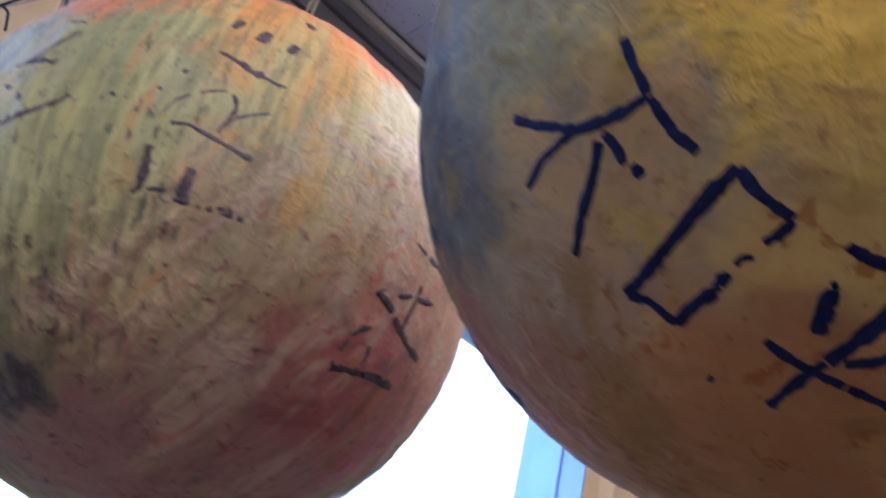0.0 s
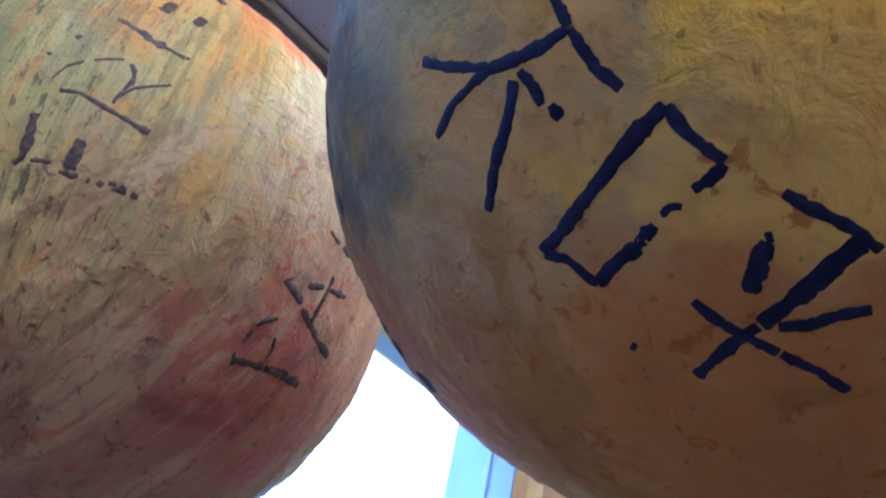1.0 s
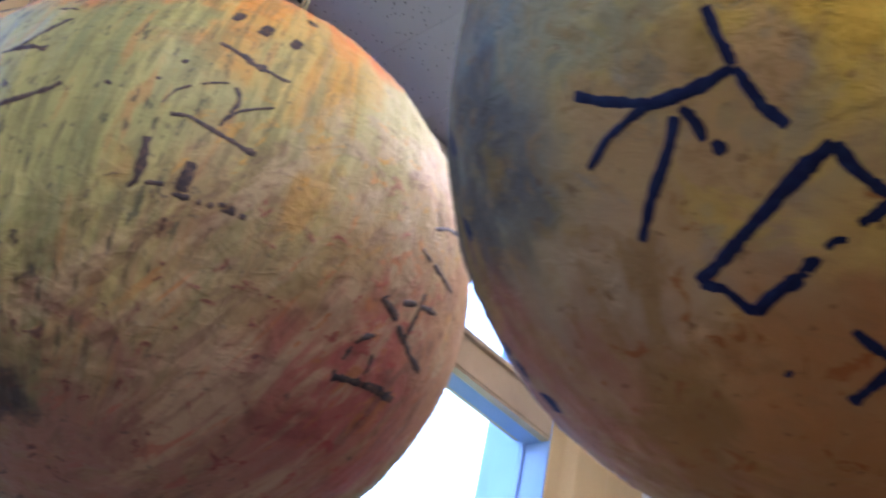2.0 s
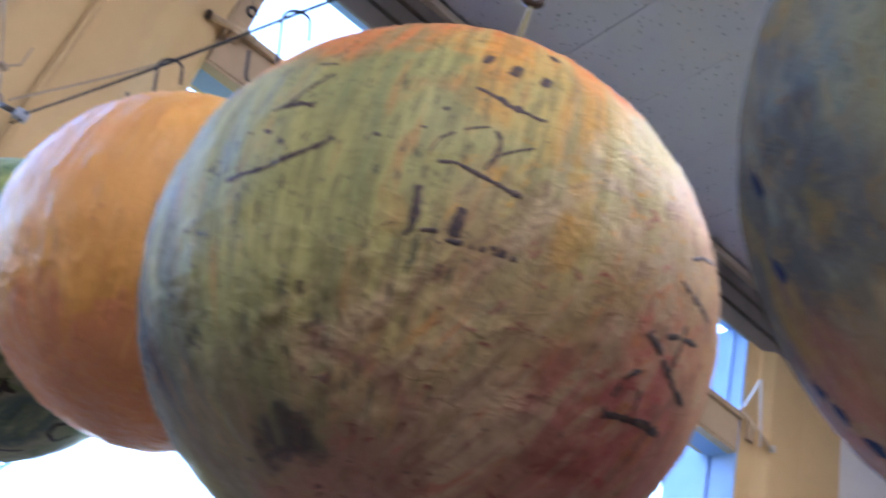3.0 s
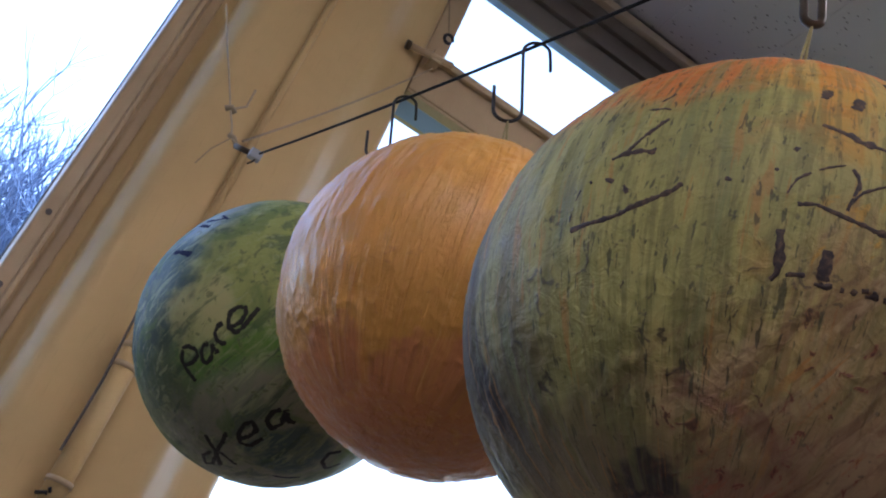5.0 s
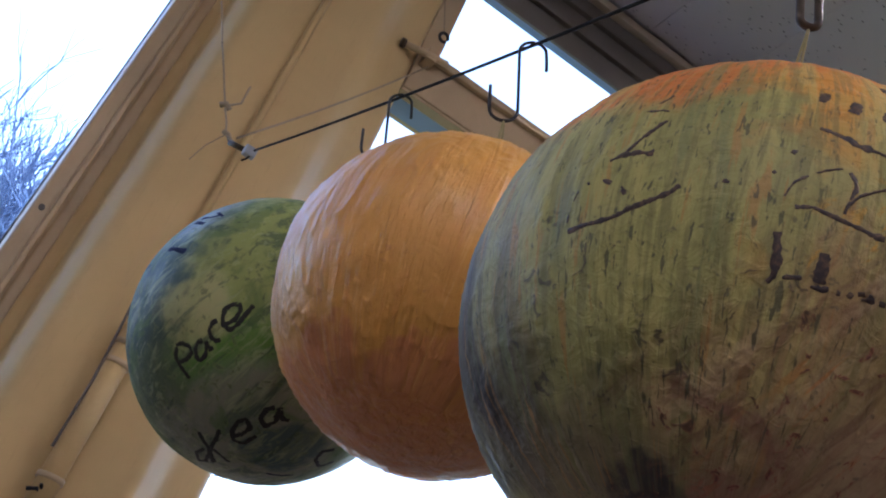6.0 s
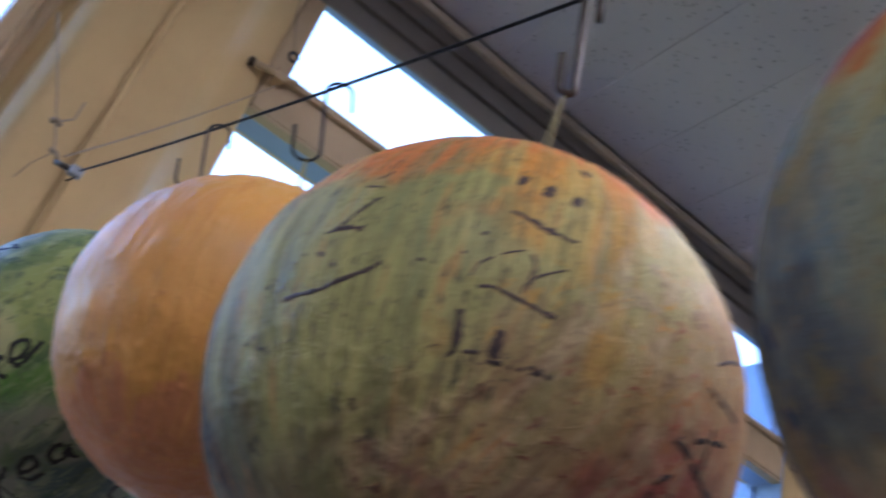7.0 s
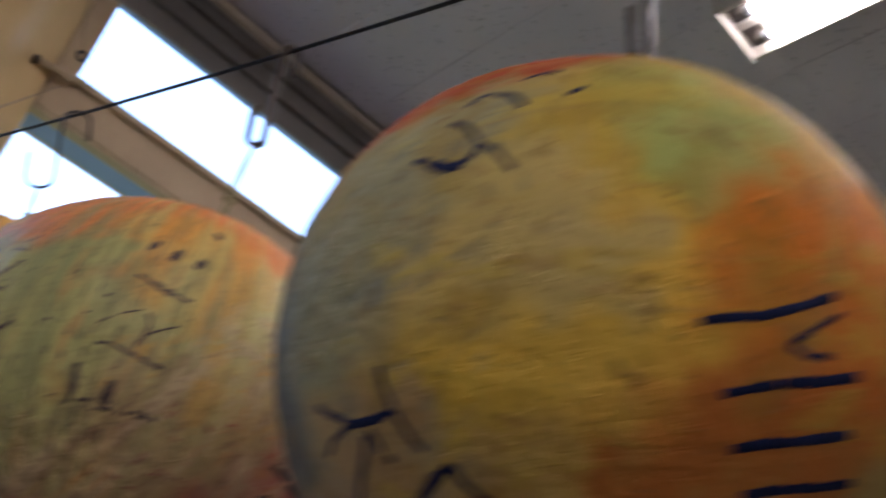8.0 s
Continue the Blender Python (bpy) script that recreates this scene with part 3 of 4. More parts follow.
def ball(name, at, rx, rz, paint, label, seed, lumps, crumple=0.0, lat=-32.0, fine=6, bulge=None):
    """A papier mache ball: an uneven skin with ridges of overlapping paper strips."""
    b = empty(name, at)
    tagged(b, label, "papier mache ball", group="painted balls on the wire")
    bm = bmesh.new()
    bmesh.ops.create_icosphere(bm, subdivisions=fine, radius=1.0)
    for v in bm.verts:
        n = v.co.normalized()
        v.co = Vector((n.x * rx, n.y * rx, n.z * rz)) * (1 + skin(n, seed, lumps, crumple, lat, bulge))
    part("shell", bm, paint, b, smooth=True)
    SKIN[b.name] = (seed, lumps, crumple, lat, bulge)
    return b


def stroke(parent, name, ink, lines, width, rx, rz, dry=0.3):
    """A painted letter: ribbons of paint that hug the ball, each with its relative width and its points as longitude and latitude."""
    bm = bmesh.new()
    for k0, *line in lines:
        pts = []
        for (a, b), (c, d) in zip(line, line[1:]):
            p, q = on_ball(a, b), on_ball(c, d)
            n = max(2, int((p - q).length * rx / 0.0011))
            pts += [p.lerp(q, k / n).normalized() for k in range(n)]
        pts.append(on_ball(*line[-1]))
        pts = [(pts[max(i - 1, 0)] + p * 2 + pts[min(i + 1, len(pts) - 1)]).normalized() for i, p in enumerate(pts)]
        rows = []
        for i, p in enumerate(pts):
            t = (pts[min(i + 1, len(pts) - 1)] - pts[max(i - 1, 0)]).normalized()
            side = p.cross(t).normalized()
            end = min(i, len(pts) - 1 - i)
            gap = noise.noise(p * 70 + Vector((3, 1, 0)))
            w = k0 * width * (0.75, 0.95, 1.0)[min(end, 2)] * max(0.12, 1 + dry * (1.2 * noise.noise(p * 34) + 0.9 * noise.noise(p * 120))) / rx
            w2 = w * max(0.2, 1 + dry * (noise.noise(p * 61 + Vector((7, 0, 0))) + noise.noise(p * 150)))
            row = []
            sink = -0.006 if dry > 0.65 and gap > 0.44 else 0.0
            for k, h in ((-1, 0.0002), (-0.85, 0.0012), (0, 0.0015), (0.85, 0.0012), (1, 0.0002)):
                q = (p + side * (k * (w if k < 0 else w2) / 2)).normalized()
                q = q * (1 + skin(q, *SKIN[parent.name]) + h + sink)
                row.append(bm.verts.new((q.x * rx, q.y * rx, q.z * rz)))
            rows.append(row)
        for a, b in zip(rows, rows[1:]):
            for k in range(4):
                bm.faces.new((a[k], a[k + 1], b[k + 1], b[k]))
    return part(name, bm, ink, parent, smooth=True)


def hung(b, at, top, low, knot=True):
    """The string from a hook down to a ball, with its knot on the ball."""
    s = empty("hanging_string", low)
    tagged(s, "pale knotted string between hook and ball", "string", group="strings of the balls")
    lo = Vector((0, 0, 0))
    hi = Vector(top) - Vector(low)
    part("twisted_cord", tube([lo, lo.lerp(hi, 0.4) + Vector((0.002, 0, 0)), hi], 0.0012, 6), STRING, s)
    part("twisted_cord", tube([lo + Vector((0.004, 0.003, 0)), lo.lerp(hi, 0.5) + Vector((-0.003, 0.002, 0)), hi], 0.001, 6), STRING, s)
    mid = lo.lerp(hi, 0.45)
    part("knot", tube([mid - Vector((0.004, 0, 0.002)), mid + Vector((0.001, 0.002, 0.002)), mid + Vector((0.005, 0, -0.001))], 0.0028, 6), STRING, s)
    if knot:
        part("knot", tube([(0, 0, -0.002), (0.003, 0, 0.004), (0.0, 0.003, 0.009)], 0.005, 8), STRING, s)


# ---- the four balls ----
B1, B1R, B1Z = (0.0138, 1.2044, 1.8689), 0.1558, 0.1553
B2, B2R, B2Z = (0.0741, 0.919, 1.8569), 0.1489, 0.1497
B3, B3R, B3Z = (0.1292, 0.6035, 1.758), 0.1615, 0.1562
B4, B4R, B4Z = (0.1699, 0.2422, 1.7327), 0.1444, 0.1396

green = ball("painted_ball", B1, B1R, B1Z, BALL_GREEN, "green painted papier mache ball with black handwriting, on the wire", 3.1, 0.6)
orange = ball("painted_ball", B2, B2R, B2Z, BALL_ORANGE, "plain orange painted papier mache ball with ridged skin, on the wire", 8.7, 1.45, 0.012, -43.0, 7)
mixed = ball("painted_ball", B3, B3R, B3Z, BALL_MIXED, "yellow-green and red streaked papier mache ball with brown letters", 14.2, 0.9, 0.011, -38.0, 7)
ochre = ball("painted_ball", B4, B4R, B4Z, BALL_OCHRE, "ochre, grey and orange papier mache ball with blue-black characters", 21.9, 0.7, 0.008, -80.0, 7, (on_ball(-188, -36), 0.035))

for y, b, at, rz, turn, drop, mat, width in ((1.19, green, B1, B1Z, -25, 0.1, BLACK_STEEL, 0.0), (0.938, orange, B2, B2Z, -25, 0.106, BLACK_STEEL, 0.0),
                                             (0.6, mixed, B3, B3Z, -23, 0.117, BRASS, 0.006), (0.25, ochre, B4, B4Z, -20, 0.125, BRASS, 0.006)):
    low = s_hook(y, drop, "bent steel S hook that holds a ball" if width else "thin black S hook that holds a ball", mat, turn, 0.0068 if width else 0.0145, 0.0)
    hung(b, at, low, (at[0], at[1], at[2] + rz * 1.004))

# the brown handwriting on the streaked ball
def mixed_mark(name, *lines):
    stroke(mixed, name, INK_BROWN, lines, {"dot": 0.005, "spot": 0.004}.get(name, 0.0031), B3R, B3Z, 0.3 if name == "bold_stroke" else 0.5)


mixed_mark("bold_stroke", (1.35, (-38.3, -13), (-37.6, -16.6), (-37.5, -19.4)), (0.9, (-37.5, -19), (-37.5, -20.4), (-38.4, -21.5)))
mixed_mark("bold_stroke", (1.65, (-30.7, -14.6), (-30.6, -17.3), (-30.7, -19.8)))
mixed_mark("letter", (0.7, (-36.3, -20.3), (-35, -19.7), (-33.2, -19.5)), (0.9, (-30.9, -19.9), (-30.4, -20.6), (-28.9, -20.1)), (0.6, (-31.9, -20.4), (-29.8, -20.5)))
mixed_mark("letter", (0.7, (-27.9, -20.3), (-27.1, -20.3)), (0.9, (-26.3, -19.8), (-25.2, -20.3)), (0.8, (-24.8, -19.5), (-23.5, -19.1)), (0.9, (-24.1, -20.1), (-21.8, -19.4)), (0.7, (-23.1, -19.1), (-22.2, -19)), (0.8, (-21.2, -19.6), (-19.9, -19.5)))
mixed_mark("letter", (0.7, (-36.6, -8.4), (-34, -7.6), (-31.7, -8), (-29.4, -8.4), (-27.2, -8.8), (-24.8, -9.3), (-22.5, -9.4)), (1.1, (-24.4, -9.4), (-22.5, -9.4)), (0.4, (-38.3, -6.9), (-37.8, -5.2), (-37.1, -3.5), (-35.3, -2)), (0.35, (-34.4, -1), (-32, 0.5), (-30.4, 1.3)), (0.6, (-29.4, 1), (-28.4, -0.1), (-28, -2), (-28.6, -4.5)), (0.45, (-28.6, -4.5), (-29, -6), (-29.2, -7.3)), (0.5, (-28.7, -5.4), (-27.3, -3), (-25.3, -1.4), (-22.8, 0.2)))
mixed_mark("letter", (0.8, (-34.8, 9.9), (-32.1, 9), (-30.1, 8.4), (-27.9, 7.4), (-26.3, 7.3), (-24.1, 6.9), (-22, 6.9)), (1.3, (-31, 8.7), (-28.4, 7.6), (-26.2, 7.3)))
mixed_mark("dot", (1.0, (-35, 17.7), (-34, 21.5)))
mixed_mark("dot", (1.0, (-29.6, 16.3), (-28.6, 20.4)))
mixed_mark("dot", (1.0, (-24, 16), (-23, 19.7)))
mixed_mark("dot", (0.8, (-22.7, 32.7), (-21, 29.4)))
mixed_mark("letter", (0.95, (-67.5, -0.6), (-65.9, 0.2), (-64.2, 0.6), (-61.8, 0.6), (-59.7, 0.4)), (0.8, (-64.7, 1.1), (-63.3, 3.5), (-61.6, 5.7), (-59.3, 8.6)), (0.5, (-64.4, 12.6), (-61.7, 11.9), (-59.5, 11.1)), (0.5, (-62.6, 15), (-60.5, 17.3)))
mixed_mark("letter", (0.9, (-73.5, -13.7), (-70.4, -13.2), (-67, -12.9), (-64.4, -12.3), (-62, -11.3), (-59.3, -10), (-56.8, -9), (-55.3, -8), (-54, -6.6)), (0.35, (-73.8, -12.1), (-73.7, -10.1)), (0.35, (-73.2, -8), (-72.1, -6.1)), (0.6, (-70.7, -5.1), (-70.1, -4.8)), (0.7, (-67.9, -4.5), (-65.9, -5.7)), (0.7, (-63.9, -6.5), (-62.9, -8.4)))
mixed_mark("letter", (1.3, (8.4, -33.1), (11, -32), (15.6, -30.6)), (1.4, (15.6, -30.6), (19.7, -29.2), (25.6, -28.1)), (0.7, (8.6, -32.7), (8.2, -31.6)), (0.8, (8.2, -30), (8.2, -27.1)), (0.7, (8.3, -26.6), (9.2, -24.7), (11.1, -23.2)), (0.6, (13, -25.7), (14.2, -27.5), (14.4, -29.4)))
mixed_mark("letter", (1.2, (7.9, -17.5), (10.9, -17.9), (13.8, -18.5)), (1.1, (14.3, -19), (18.1, -20), (21.9, -20.7), (27.2, -20.7)), (0.9, (17.2, -10.4), (17.4, -13.3), (17.5, -16.2), (18, -19.9)), (0.8, (12.7, -15.6), (16.3, -13.3)), (1.1, (17.2, -13.1), (22.6, -11)), (0.5, (8.3, -17.5), (9.4, -16.2)))
mixed_mark("letter", (0.8, (11.7, -4.7), (15, -5.2)), (0.9, (15.9, -5), (19.8, -4.8), (24.9, -4.6)), (0.7, (13.3, 0.8), (16.7, 3.7), (24.5, 8.1)))
mixed_mark("spot", (1.0, (-38.5, 2.9), (-37.5, 2.4)), (0.6, (-47.8, -5.2), (-46.5, -5.6)), (0.8, (-40.6, -2.2), (-40, -2.7)))


# the blue-black characters and marks on the ochre ball
def ochre_mark(name, *lines):
    stroke(ochre, name, INK_BLUE, lines, 0.0033, B4R, B4Z, 0.27)


ochre_mark("character", (0.85, (-104.5, -31.9), (-100.9, -34.2), (-96.9, -36.1), (-94.3, -37.2)), (1.05, (-95.4, -37), (-91.8, -37.3), (-87.6, -37.3), (-83.9, -36.6)), (0.75, (-94.8, -37), (-98.1, -37.4), (-102.1, -38.1), (-106.7, -39.6)), (1.0, (-92, -39), (-93.7, -41.2), (-96.8, -43.6), (-100.3, -46), (-104.4, -48.8)), (0.8, (-91.1, -38.4), (-89.9, -40.4), (-89.5, -42.4)), (1.1, (-88.4, -42.4), (-87.6, -44.1)))
ochre_mark("character", (0.85, (-85.8, -30), (-85.1, -33.1), (-83.9, -36.6)), (0.9, (-83.9, -36.6), (-82.6, -39.4), (-81.2, -41.3), (-79.3, -43.1)))
ochre_mark("character", (1.15, (-74.5, -45), (-78.4, -46.9), (-83, -49.3), (-88.7, -51.7), (-95, -53.9), (-99.1, -54.7)), (0.95, (-74.5, -45), (-73.2, -47.1), (-70.7, -48.9), (-68.1, -50.4)), (0.9, (-68.1, -50.4), (-69.9, -51.6), (-72.8, -52.6)), (0.85, (-99, -54.9), (-95.4, -56), (-93.6, -58.3), (-91.8, -59.4)), (1.0, (-92.4, -59.4), (-87.7, -58), (-83.4, -56.9)), (1.5, (-85.3, -57.6), (-82.3, -56.7)), (0.9, (-82.9, -56.9), (-78.8, -55.1)), (0.6, (-77.9, -54.5), (-76.2, -53.6), (-74.2, -53.9)))
ochre_mark("character", (0.9, (-61, -52.9), (-59, -53.6), (-57.9, -54), (-54.3, -54.8), (-50.1, -55.7), (-46.1, -57)), (1.4, (-49, -56.3), (-52.1, -58.6), (-56.3, -61.8), (-63.3, -65.2)), (0.9, (-63.3, -65.2), (-68.6, -67), (-73.6, -68.8), (-79.9, -70.6)), (0.8, (-61.7, -56.6), (-63.2, -56.9)), (1.4, (-62.5, -57.1), (-63.7, -58.9), (-65.2, -62.1)), (0.8, (-75.7, -62.5), (-72.1, -64.6), (-66.1, -66.4), (-58.7, -68)), (0.75, (-58.7, -68), (-48.8, -69.3), (-39.9, -70.6)), (0.9, (-60, -65.3), (-54.1, -64.8), (-49.7, -63.3), (-43.9, -62.1)))
ochre_mark("character", (1.0, (-35.9, -22.9), (-31.7, -21.2), (-26.9, -19.5), (-22, -16.5), (-16, -12.1)), (0.7, (-14.5, -14.2), (-17.8, -17.6), (-21.7, -21.5), (-21.4, -22.5)), (0.9, (-21.5, -22), (-18.5, -22.1), (-14.4, -20.8)), (1.0, (-30.2, -31.2), (-25.8, -29.2), (-21.7, -27.2)), (1.2, (-21.7, -27.2), (-15.3, -24.6), (-8.6, -21.1)))
ochre_mark("character", (1.1, (-25.9, -37.7), (-20.8, -35.4), (-14.3, -32.8), (-5.8, -28.6)))
ochre_mark("character", (1.1, (-20.3, -43), (-14.8, -40.3), (-7.6, -37.5), (0.2, -33.8)))
ochre_mark("character", (0.9, (-80.3, 2.2), (-77.4, 1)), (1.5, (-77.4, 0.7), (-74.1, -1.1), (-71.2, -0.9)), (0.8, (-71.2, -0.9), (-70, 1.1), (-69.4, 3.1)), (0.9, (-75.6, 9.3), (-72.4, 7.6), (-69.7, 3.5)), (0.8, (-69.7, 3.5), (-66.4, 0.7), (-63.4, -3.4)))
ochre_mark("character", (0.8, (-74.1, 13.9), (-72.7, 16.6), (-69.7, 16.6)), (1.1, (-69.7, 16.6), (-66.6, 14.9), (-63.8, 10.6)))
ochre_mark("character", (1.0, (-66.4, 21.2), (-64, 23.6), (-59.9, 22.7)))
ochre_mark("character", (0.9, (-57.8, 13.9), (-55.5, 16.9)))
for k, p, q in ((2.3, (-157, -37), (-157, -40.5)), (2.4, (-157.5, -41.2), (-158, -44.4)), (2.0, (-161, -46.5), (-159, -50)), (1.5, (-135, -16), (-134, -21)), (1.5, (-140, -27), (-139, -31)), (0.9, (-92.2, -66), (-91, -66.6))):
    ochre_mark("mark", (k, p, q))


# the black handwriting and blue dashes on the green ball
def green_mark(name, *lines):
    stroke(green, name, INK_BLUE if name == "dash" else INK_BLACK, lines, 0.0042, B1R, B1Z, 0.35)


green_mark("letter", (1.0, (-51.7, -34.9), (-51.4, -38.8), (-48.6, -41.6), (-43.1, -45.4)), (1.0, (-52.1, -34.5), (-48.8, -33.4), (-44.9, -34.1), (-43.4, -35.9), (-45.6, -38.8), (-50.3, -40.5)))
green_mark("letter", (1.0, (-39.4, -30.8), (-41.4, -32.1), (-41.9, -34.8), (-40.4, -37.6), (-38.3, -38.0), (-36.7, -35.7), (-36.9, -32.7)), (1.1, (-37.8, -30.8), (-36.7, -32.6), (-35.2, -33.3), (-33.9, -32.2)))
green_mark("letter", (1.0, (-35.4, -22.9), (-37.1, -24.3), (-37.7, -26.8), (-35.9, -29.3), (-33.4, -29.9), (-31.8, -28.9)))
green_mark("letter", (1.1, (-31.7, -23.4), (-28.8, -20.7), (-28.2, -17.4), (-29.4, -15.4), (-31.7, -15.9), (-33.9, -18.4), (-33.8, -21.5), (-32.2, -23.9), (-29.4, -25.0), (-27.1, -21.6), (-24.5, -14.0)))
green_mark("letter", (1.1, (-37.9, -66.2), (-26.8, -73.3), (-12.6, -81.1)), (1.0, (-19.8, -61.6), (-20.7, -66.6), (-24.6, -72.3)), (1.0, (-24.6, -72.3), (-12.4, -74), (7.1, -76.1)))
green_mark("letter", (1.1, (-7.8, -61.8), (-3.7, -58.5), (-2.1, -55.1), (-6.9, -52.6), (-10.6, -55), (-11.2, -59.8), (-7, -63.8), (1.3, -62.7), (4.1, -56.7)))
green_mark("letter", (1.2, (2.3, -43.3), (-0.9, -45.5), (-0.8, -49.7), (4.1, -51.7), (7, -48), (4.6, -43)), (1.4, (3.7, -42.4), (8.6, -45.5), (12.4, -44.8)))
green_mark("letter", (1.0, (-33.4, -74.3), (-53.7, -78.3), (-80.3, -83.8), (-39.8, -83), (-26, -74.3), (-17.7, -82.4)))
green_mark("letter", (1.1, (48.1, -41.6), (43.8, -45.5), (48.6, -49.4), (59.5, -49.4), (61.5, -43.4)))
green_mark("dash", (0.8, (48.5, -68.5), (59.2, -63.8), (61, -59.2)))
green_mark("dash", (1.4, (-72.9, 3.2), (-67.7, 2.6), (-61.1, 1)))
green_mark("dash", (1.2, (-72.4, 19.1), (-63.3, 16.4)))
green_mark("dash", (0.9, (-70.4, 21.4), (-63.7, 21.2), (-58.9, 22.5)))
green_mark("dash", (0.8, (-64.3, 25), (-57, 21.1)))
green_mark("dash", (0.7, (-89.4, -1.5), (-83.4, -1.6)))

# ---- the fluorescent fixture on the ceiling ----
LX, LY = 1.429, 0.908
lamp = empty("fluorescent_fixture", (LX, LY, CZ - 0.001))
tagged(lamp, "lit fluorescent ceiling fixture in a white metal tray", "ceiling light", group="ceiling lights")
part("tray", boxes((-0.1, 0.1, -2.45, 0, -0.012, 0), (-0.1, -0.09, -2.45, 0, -0.06, -0.012), (0.09, 0.1, -2.45, 0, -0.06, -0.012)), LAMP_BODY, lamp)
part("end_plate", boxes((-0.105, 0.105, 0, 0.012, -0.065, 0), bevel=0.003), LAMP_BODY, lamp)
part("reflector", boxes((-0.09, -0.012, -2.4, -0.06, -0.016, -0.012), (0.012, 0.09, -2.4, -0.06, -0.016, -0.012)), LAMP_BODY, lamp)
# Dark plate stands in for the shade in the tray's end gap.
part("end_gap_shade", boxes((-0.088, 0.088, -0.06, -0.002, -0.018, -0.0125)), HEAD_DARK, lamp, "dark plate for the shade at the end of the tray")
part("spine", boxes((-0.012, 0.012, -2.45, 0, -0.03, -0.012), bevel=0.003), LAMP_BODY, lamp)
for x in (-0.05, 0.05):
    t = part("tube", tube([(x, -2.37, -0.04), (x, -0.075, -0.04)], 0.013, 14), TUBE, lamp, "glowing tube", smooth=True)
    part("end_cap", tube([(x, -0.075, -0.04), (x, -0.055, -0.04)], 0.0135, 14), GALV, t, smooth=True)
    part("socket", boxes((x - 0.012, x + 0.012, -0.055, -0.035, -0.055, -0.012), bevel=0.002), HEAD_DARK, lamp, "dark lamp socket")
# Unseen second fixture, added behind the camera to brighten the ball fronts.
copy_thing(lamp, pose(LX - 2.87, LY - 1.2, CZ - 0.001))


# ---- wire end, cords and window fittings ----
end = empty("wire_clip", wire_at(1.66))
tagged(end, "small galvanised clip and eye at the end of the wire", "wire clip")
part("clip_body", boxes((-0.011, 0.011, -0.008, 0.008, -0.009, 0.009), bevel=0.003), GALV, end)
part("eye_bolt", tube([(-0.004, 0.004, 0.002), (-0.02, 0.018, 0.008), (-0.034, 0.032, 0.014)], 0.0052, 8), BRASS, end, "rusty eye bolt", smooth=True)
part("wire_tail", tube([(0.004, 0, -0.004), (0.0, -0.01, -0.02), (-0.006, -0.014, -0.03)], 0.0018, 6), WIRE, end, smooth=True)

C0, C1, C2, C3 = Vector((-0.09, 1.68, 2.339)), Vector((-0.114, 1.75, 2.388)), Vector((-0.137, 1.85, 2.502)), Vector((-0.2055, 1.987, 2.722))
tie = empty("tie_cord", C3)
tagged(tie, "knotted grey cord that ties the wire back to the pier", "cord")
part("cord", tube([C0 - C3, C1 - C3, C1.lerp(C2, 0.5) - C3 + Vector((0.004, 0, -0.003)), C2 - C3, C2.lerp(C3, 0.5) - C3 + Vector((0.003, 0, -0.004)), (0, 0, 0)], 0.0019, 8), CORD, tie, smooth=True)
part("upper_cord", tube([(0, 0, 0), (-0.047, 0.0, 0.090)], 0.002, 6), CREAM_FRAME, tie, "cream painted cord end")
part("knot", tube([C2 - C3 + Vector((-0.009, 0, -0.004)), C2 - C3 + Vector((0, -0.006, 0.002)), C2 - C3 + Vector((0.01, 0, -0.002))], 0.006, 8), CORD, tie, smooth=True)
part("knot", tube([C1 - C3 + Vector((-0.006, 0, 0.003)), C1 - C3 + Vector((0.004, -0.005, 0)), C1 - C3 + Vector((0.012, 0, -0.006))], 0.005, 8), CORD, tie, smooth=True)
part("loose_end", tube([C2 - C3, C2 - C3 + Vector((0.025, 0.03, 0.045)), Vector((-0.112, 1.9, 2.605)) - C3], 0.0022, 6), CORD, tie)
part("loose_end", tube([C1 - C3, C1 - C3 + Vector((-0.02, 0.02, -0.03)), C1 - C3 + Vector((-0.03, 0.04, -0.06))], 0.001, 6), CORD, tie)

STAY = Vector((0.239, 2.06, 3.058))
stay = empty("stay_cord", STAY)
tagged(stay, "thin slack grey cord from the wire to the window fitting", "cord")
a0, a1 = Vector((-0.096, 1.72, 2.376)) - STAY, Vector((0, 0, 0))
part("cord", tube([a0.lerp(a1, k / 6) + Vector((0, 0, -0.012 * math.sin(math.pi * k / 6))) for k in range(7)], 0.0022, 6), CORD, stay)

rod = empty("hopper_pivot", (0.168, 2.085, 3.08))
tagged(rod, "cream painted pivot bar with a dark ring on the window frame", "window fitting")
part("bar", tube([(-0.01, -0.025, -0.003), (0.06, -0.025, 0.012), (0.115, -0.022, 0.024)], 0.009, 10), CREAM_FRAME, rod, smooth=True)
part("end_cap", tube([(-0.016, -0.025, -0.004), (-0.006, -0.025, -0.002)], 0.0125, 10), BRASS, rod, smooth=True)
part("bracket", boxes((0.055, 0.085, -0.03, 0.016, 0.0, 0.04), bevel=0.004), CREAM_FRAME, rod)
ring = [(0.075 + 0.012 * math.cos(q), -0.03, 0.085 + 0.014 * math.sin(q)) for q in (2 * math.pi * k / 16 for k in range(15))]
part("ring", tube(ring, 0.0045, 6), BLACK_STEEL, rod, smooth=True)
part("pull_cord", tube([(0.07, -0.03, 0.1), (0.03, -0.035, 0.2), (0.0, -0.04, 0.34)], 0.0018, 6), CORD, rod)

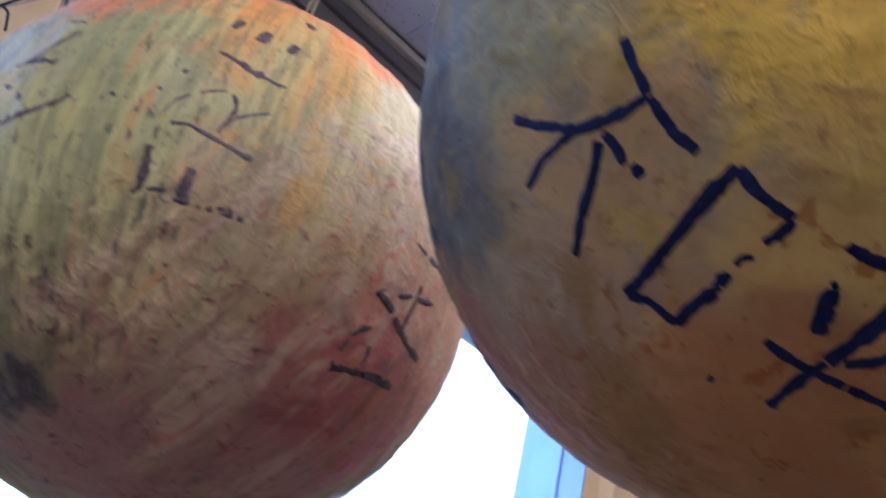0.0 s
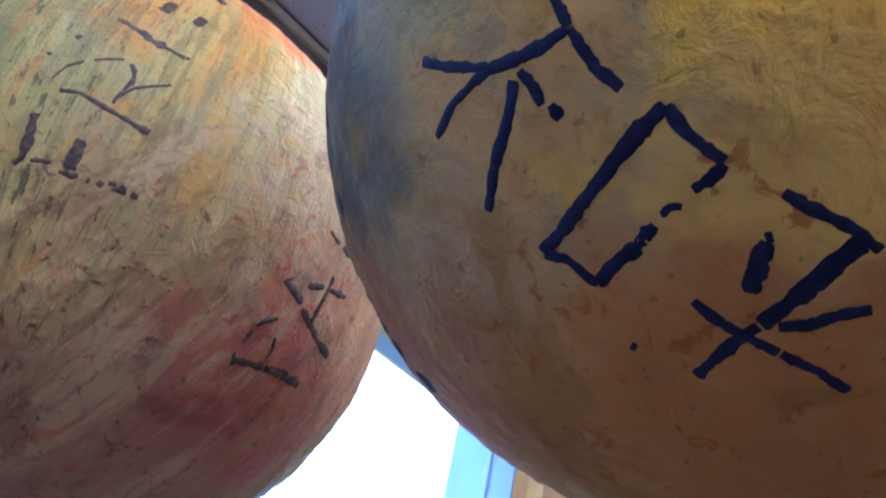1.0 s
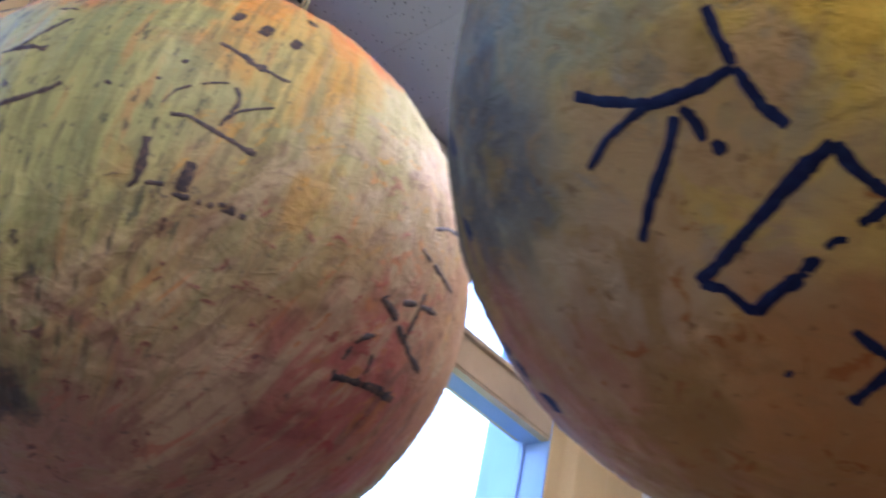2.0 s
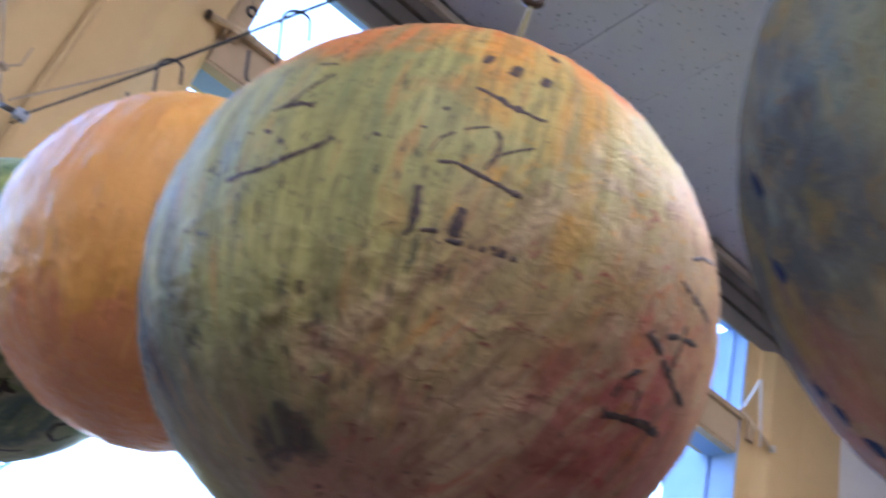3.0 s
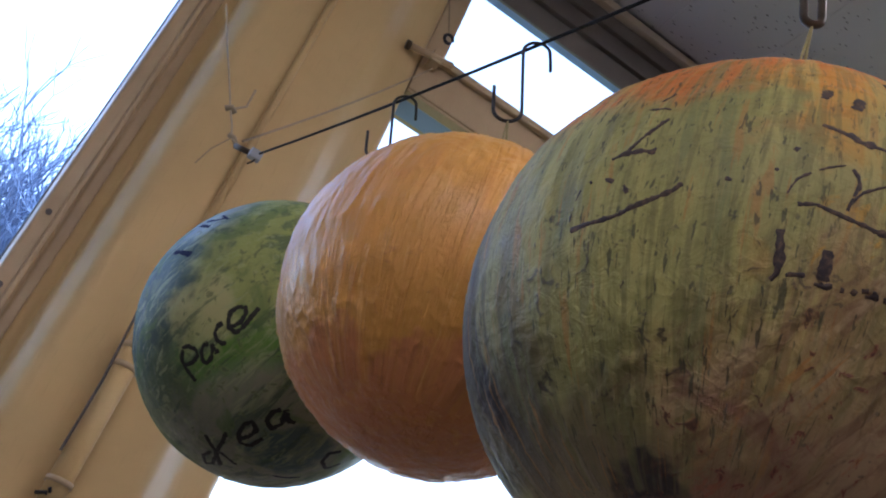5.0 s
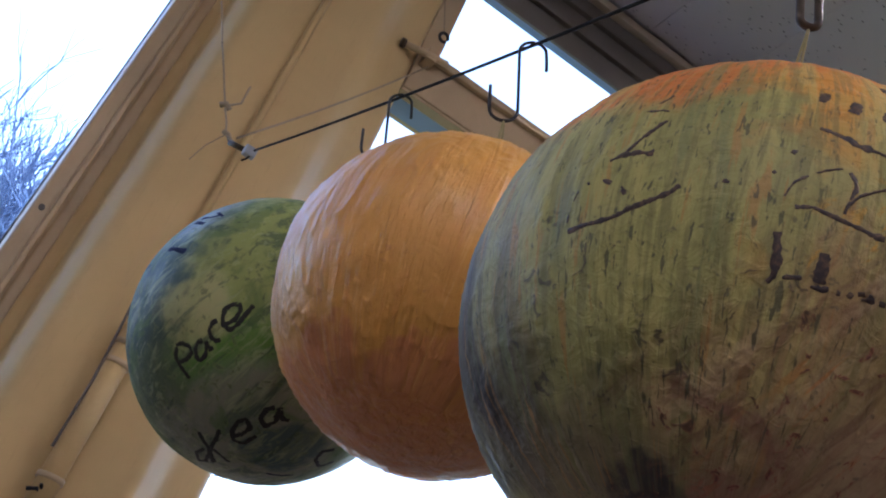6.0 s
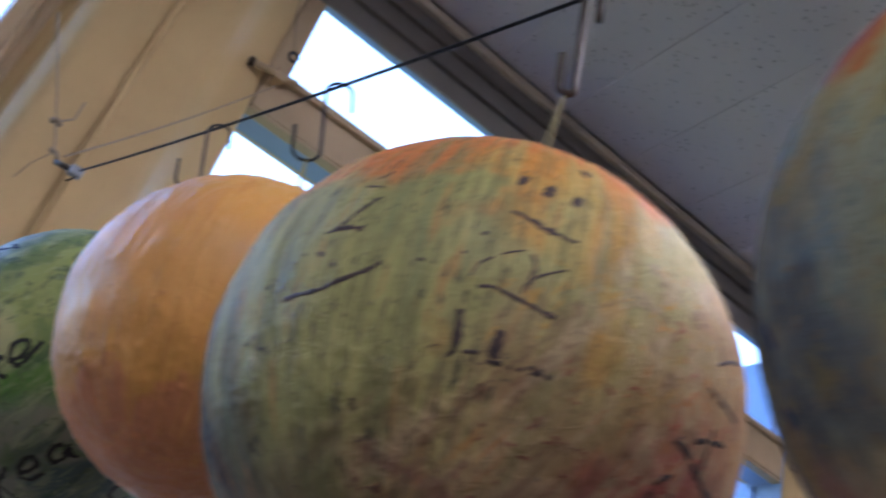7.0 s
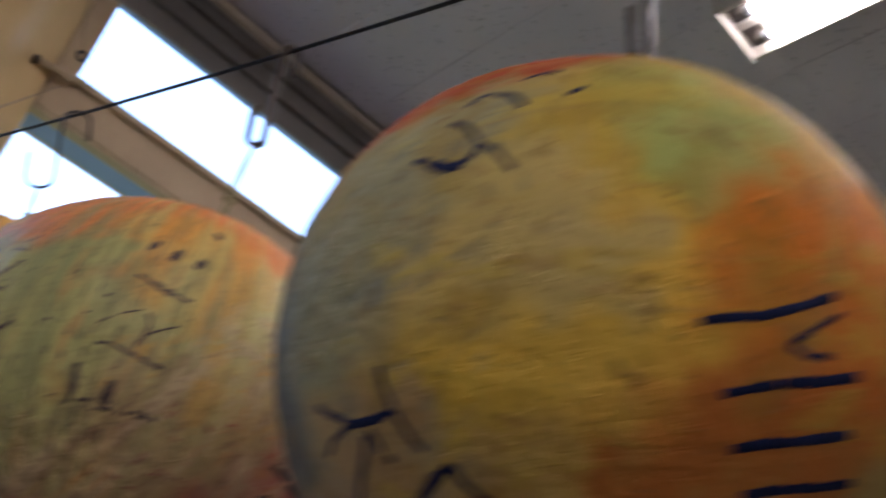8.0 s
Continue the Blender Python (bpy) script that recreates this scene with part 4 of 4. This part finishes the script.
catch = empty("hopper_stay", (2.37, 2.05, 3.08))
tagged(catch, "white metal window stay on the post beside the hopper", "window fitting")
part("arm", flat_bar([(0.018, 0, -0.05), (-0.008, 0, 0.19)], 0.02, 0.004, (0.6, 0.8, 0)), LAMP_BODY, catch)
part("arm", flat_bar([(-0.012, 0, 0.19), (-0.07, 0.01, 0.06), (-0.085, 0.02, 0.04)], 0.012, 0.004, (0, 1, 0)), LAMP_BODY, catch)
part("back_plate", boxes((-0.012, 0.022, 0.03, 0.045, -0.03, 0.05), bevel=0.003), CREAM_FRAME, catch)
part("knob", tube([(0.07, 0.0, -0.035), (0.082, -0.012, -0.03)], 0.012, 10), LAMP_BODY, catch, smooth=True)
part("rod", tube([(-0.08, 0.0, 0.03), (0.0, 0.0, 0.0), (0.075, 0.0, -0.032)], 0.006, 8), CREAM_FRAME, catch, smooth=True)


# ---- the bare tree outside ----
def bare_tree(at, height, seed):
    """A leafless tree: a tapered trunk, limbs, and a spray of fine twigs."""
    rnd = random.Random(seed)
    t = empty("bare_tree", at)
    tagged(t, "leafless tree with fine dark twigs outside the window", "tree", group="trees outside")
    trunk, limbs, twigs = bmesh.new(), bmesh.new(), bmesh.new()

    def grow(p, d, length, r, depth):
        pts = [p]
        for _ in range(3):
            d = (d + Vector((rnd.uniform(-0.25, 0.25), rnd.uniform(-0.25, 0.25), rnd.uniform(-0.05, 0.2)))).normalized()
            pts.append(pts[-1] + d * length / 3)
        bm = trunk if depth == 0 else limbs if depth < 3 else twigs
        r = max(r, 0.0048)
        tube(pts, r, 7 if depth < 2 else 4 if depth < 4 else 3, bm, r * 0.6)
        if depth == 7:
            return
        for k in range(4 if depth < 5 else 3):
            q = pts[-1] if k == 0 else pts[rnd.randint(1, 3)]
            spread = 0.5 if k == 0 else 1.0
            nd = (d + Vector((rnd.uniform(-1, 1), rnd.uniform(-1, 1), rnd.uniform(-0.3, 0.7))) * spread).normalized()
            grow(q, nd, length * rnd.uniform(0.62, 0.82), r * 0.58, depth + 1)

    grow(Vector((0, 0, 0)), Vector((0, 0, 1)), height * 0.3, height * 0.022, 0)
    part("trunk", trunk, BARK_GLARE, t, smooth=True)
    part("limbs", limbs, BARK_GLARE, t)
    part("twigs", twigs, BARK_GLARE, t)
    return t


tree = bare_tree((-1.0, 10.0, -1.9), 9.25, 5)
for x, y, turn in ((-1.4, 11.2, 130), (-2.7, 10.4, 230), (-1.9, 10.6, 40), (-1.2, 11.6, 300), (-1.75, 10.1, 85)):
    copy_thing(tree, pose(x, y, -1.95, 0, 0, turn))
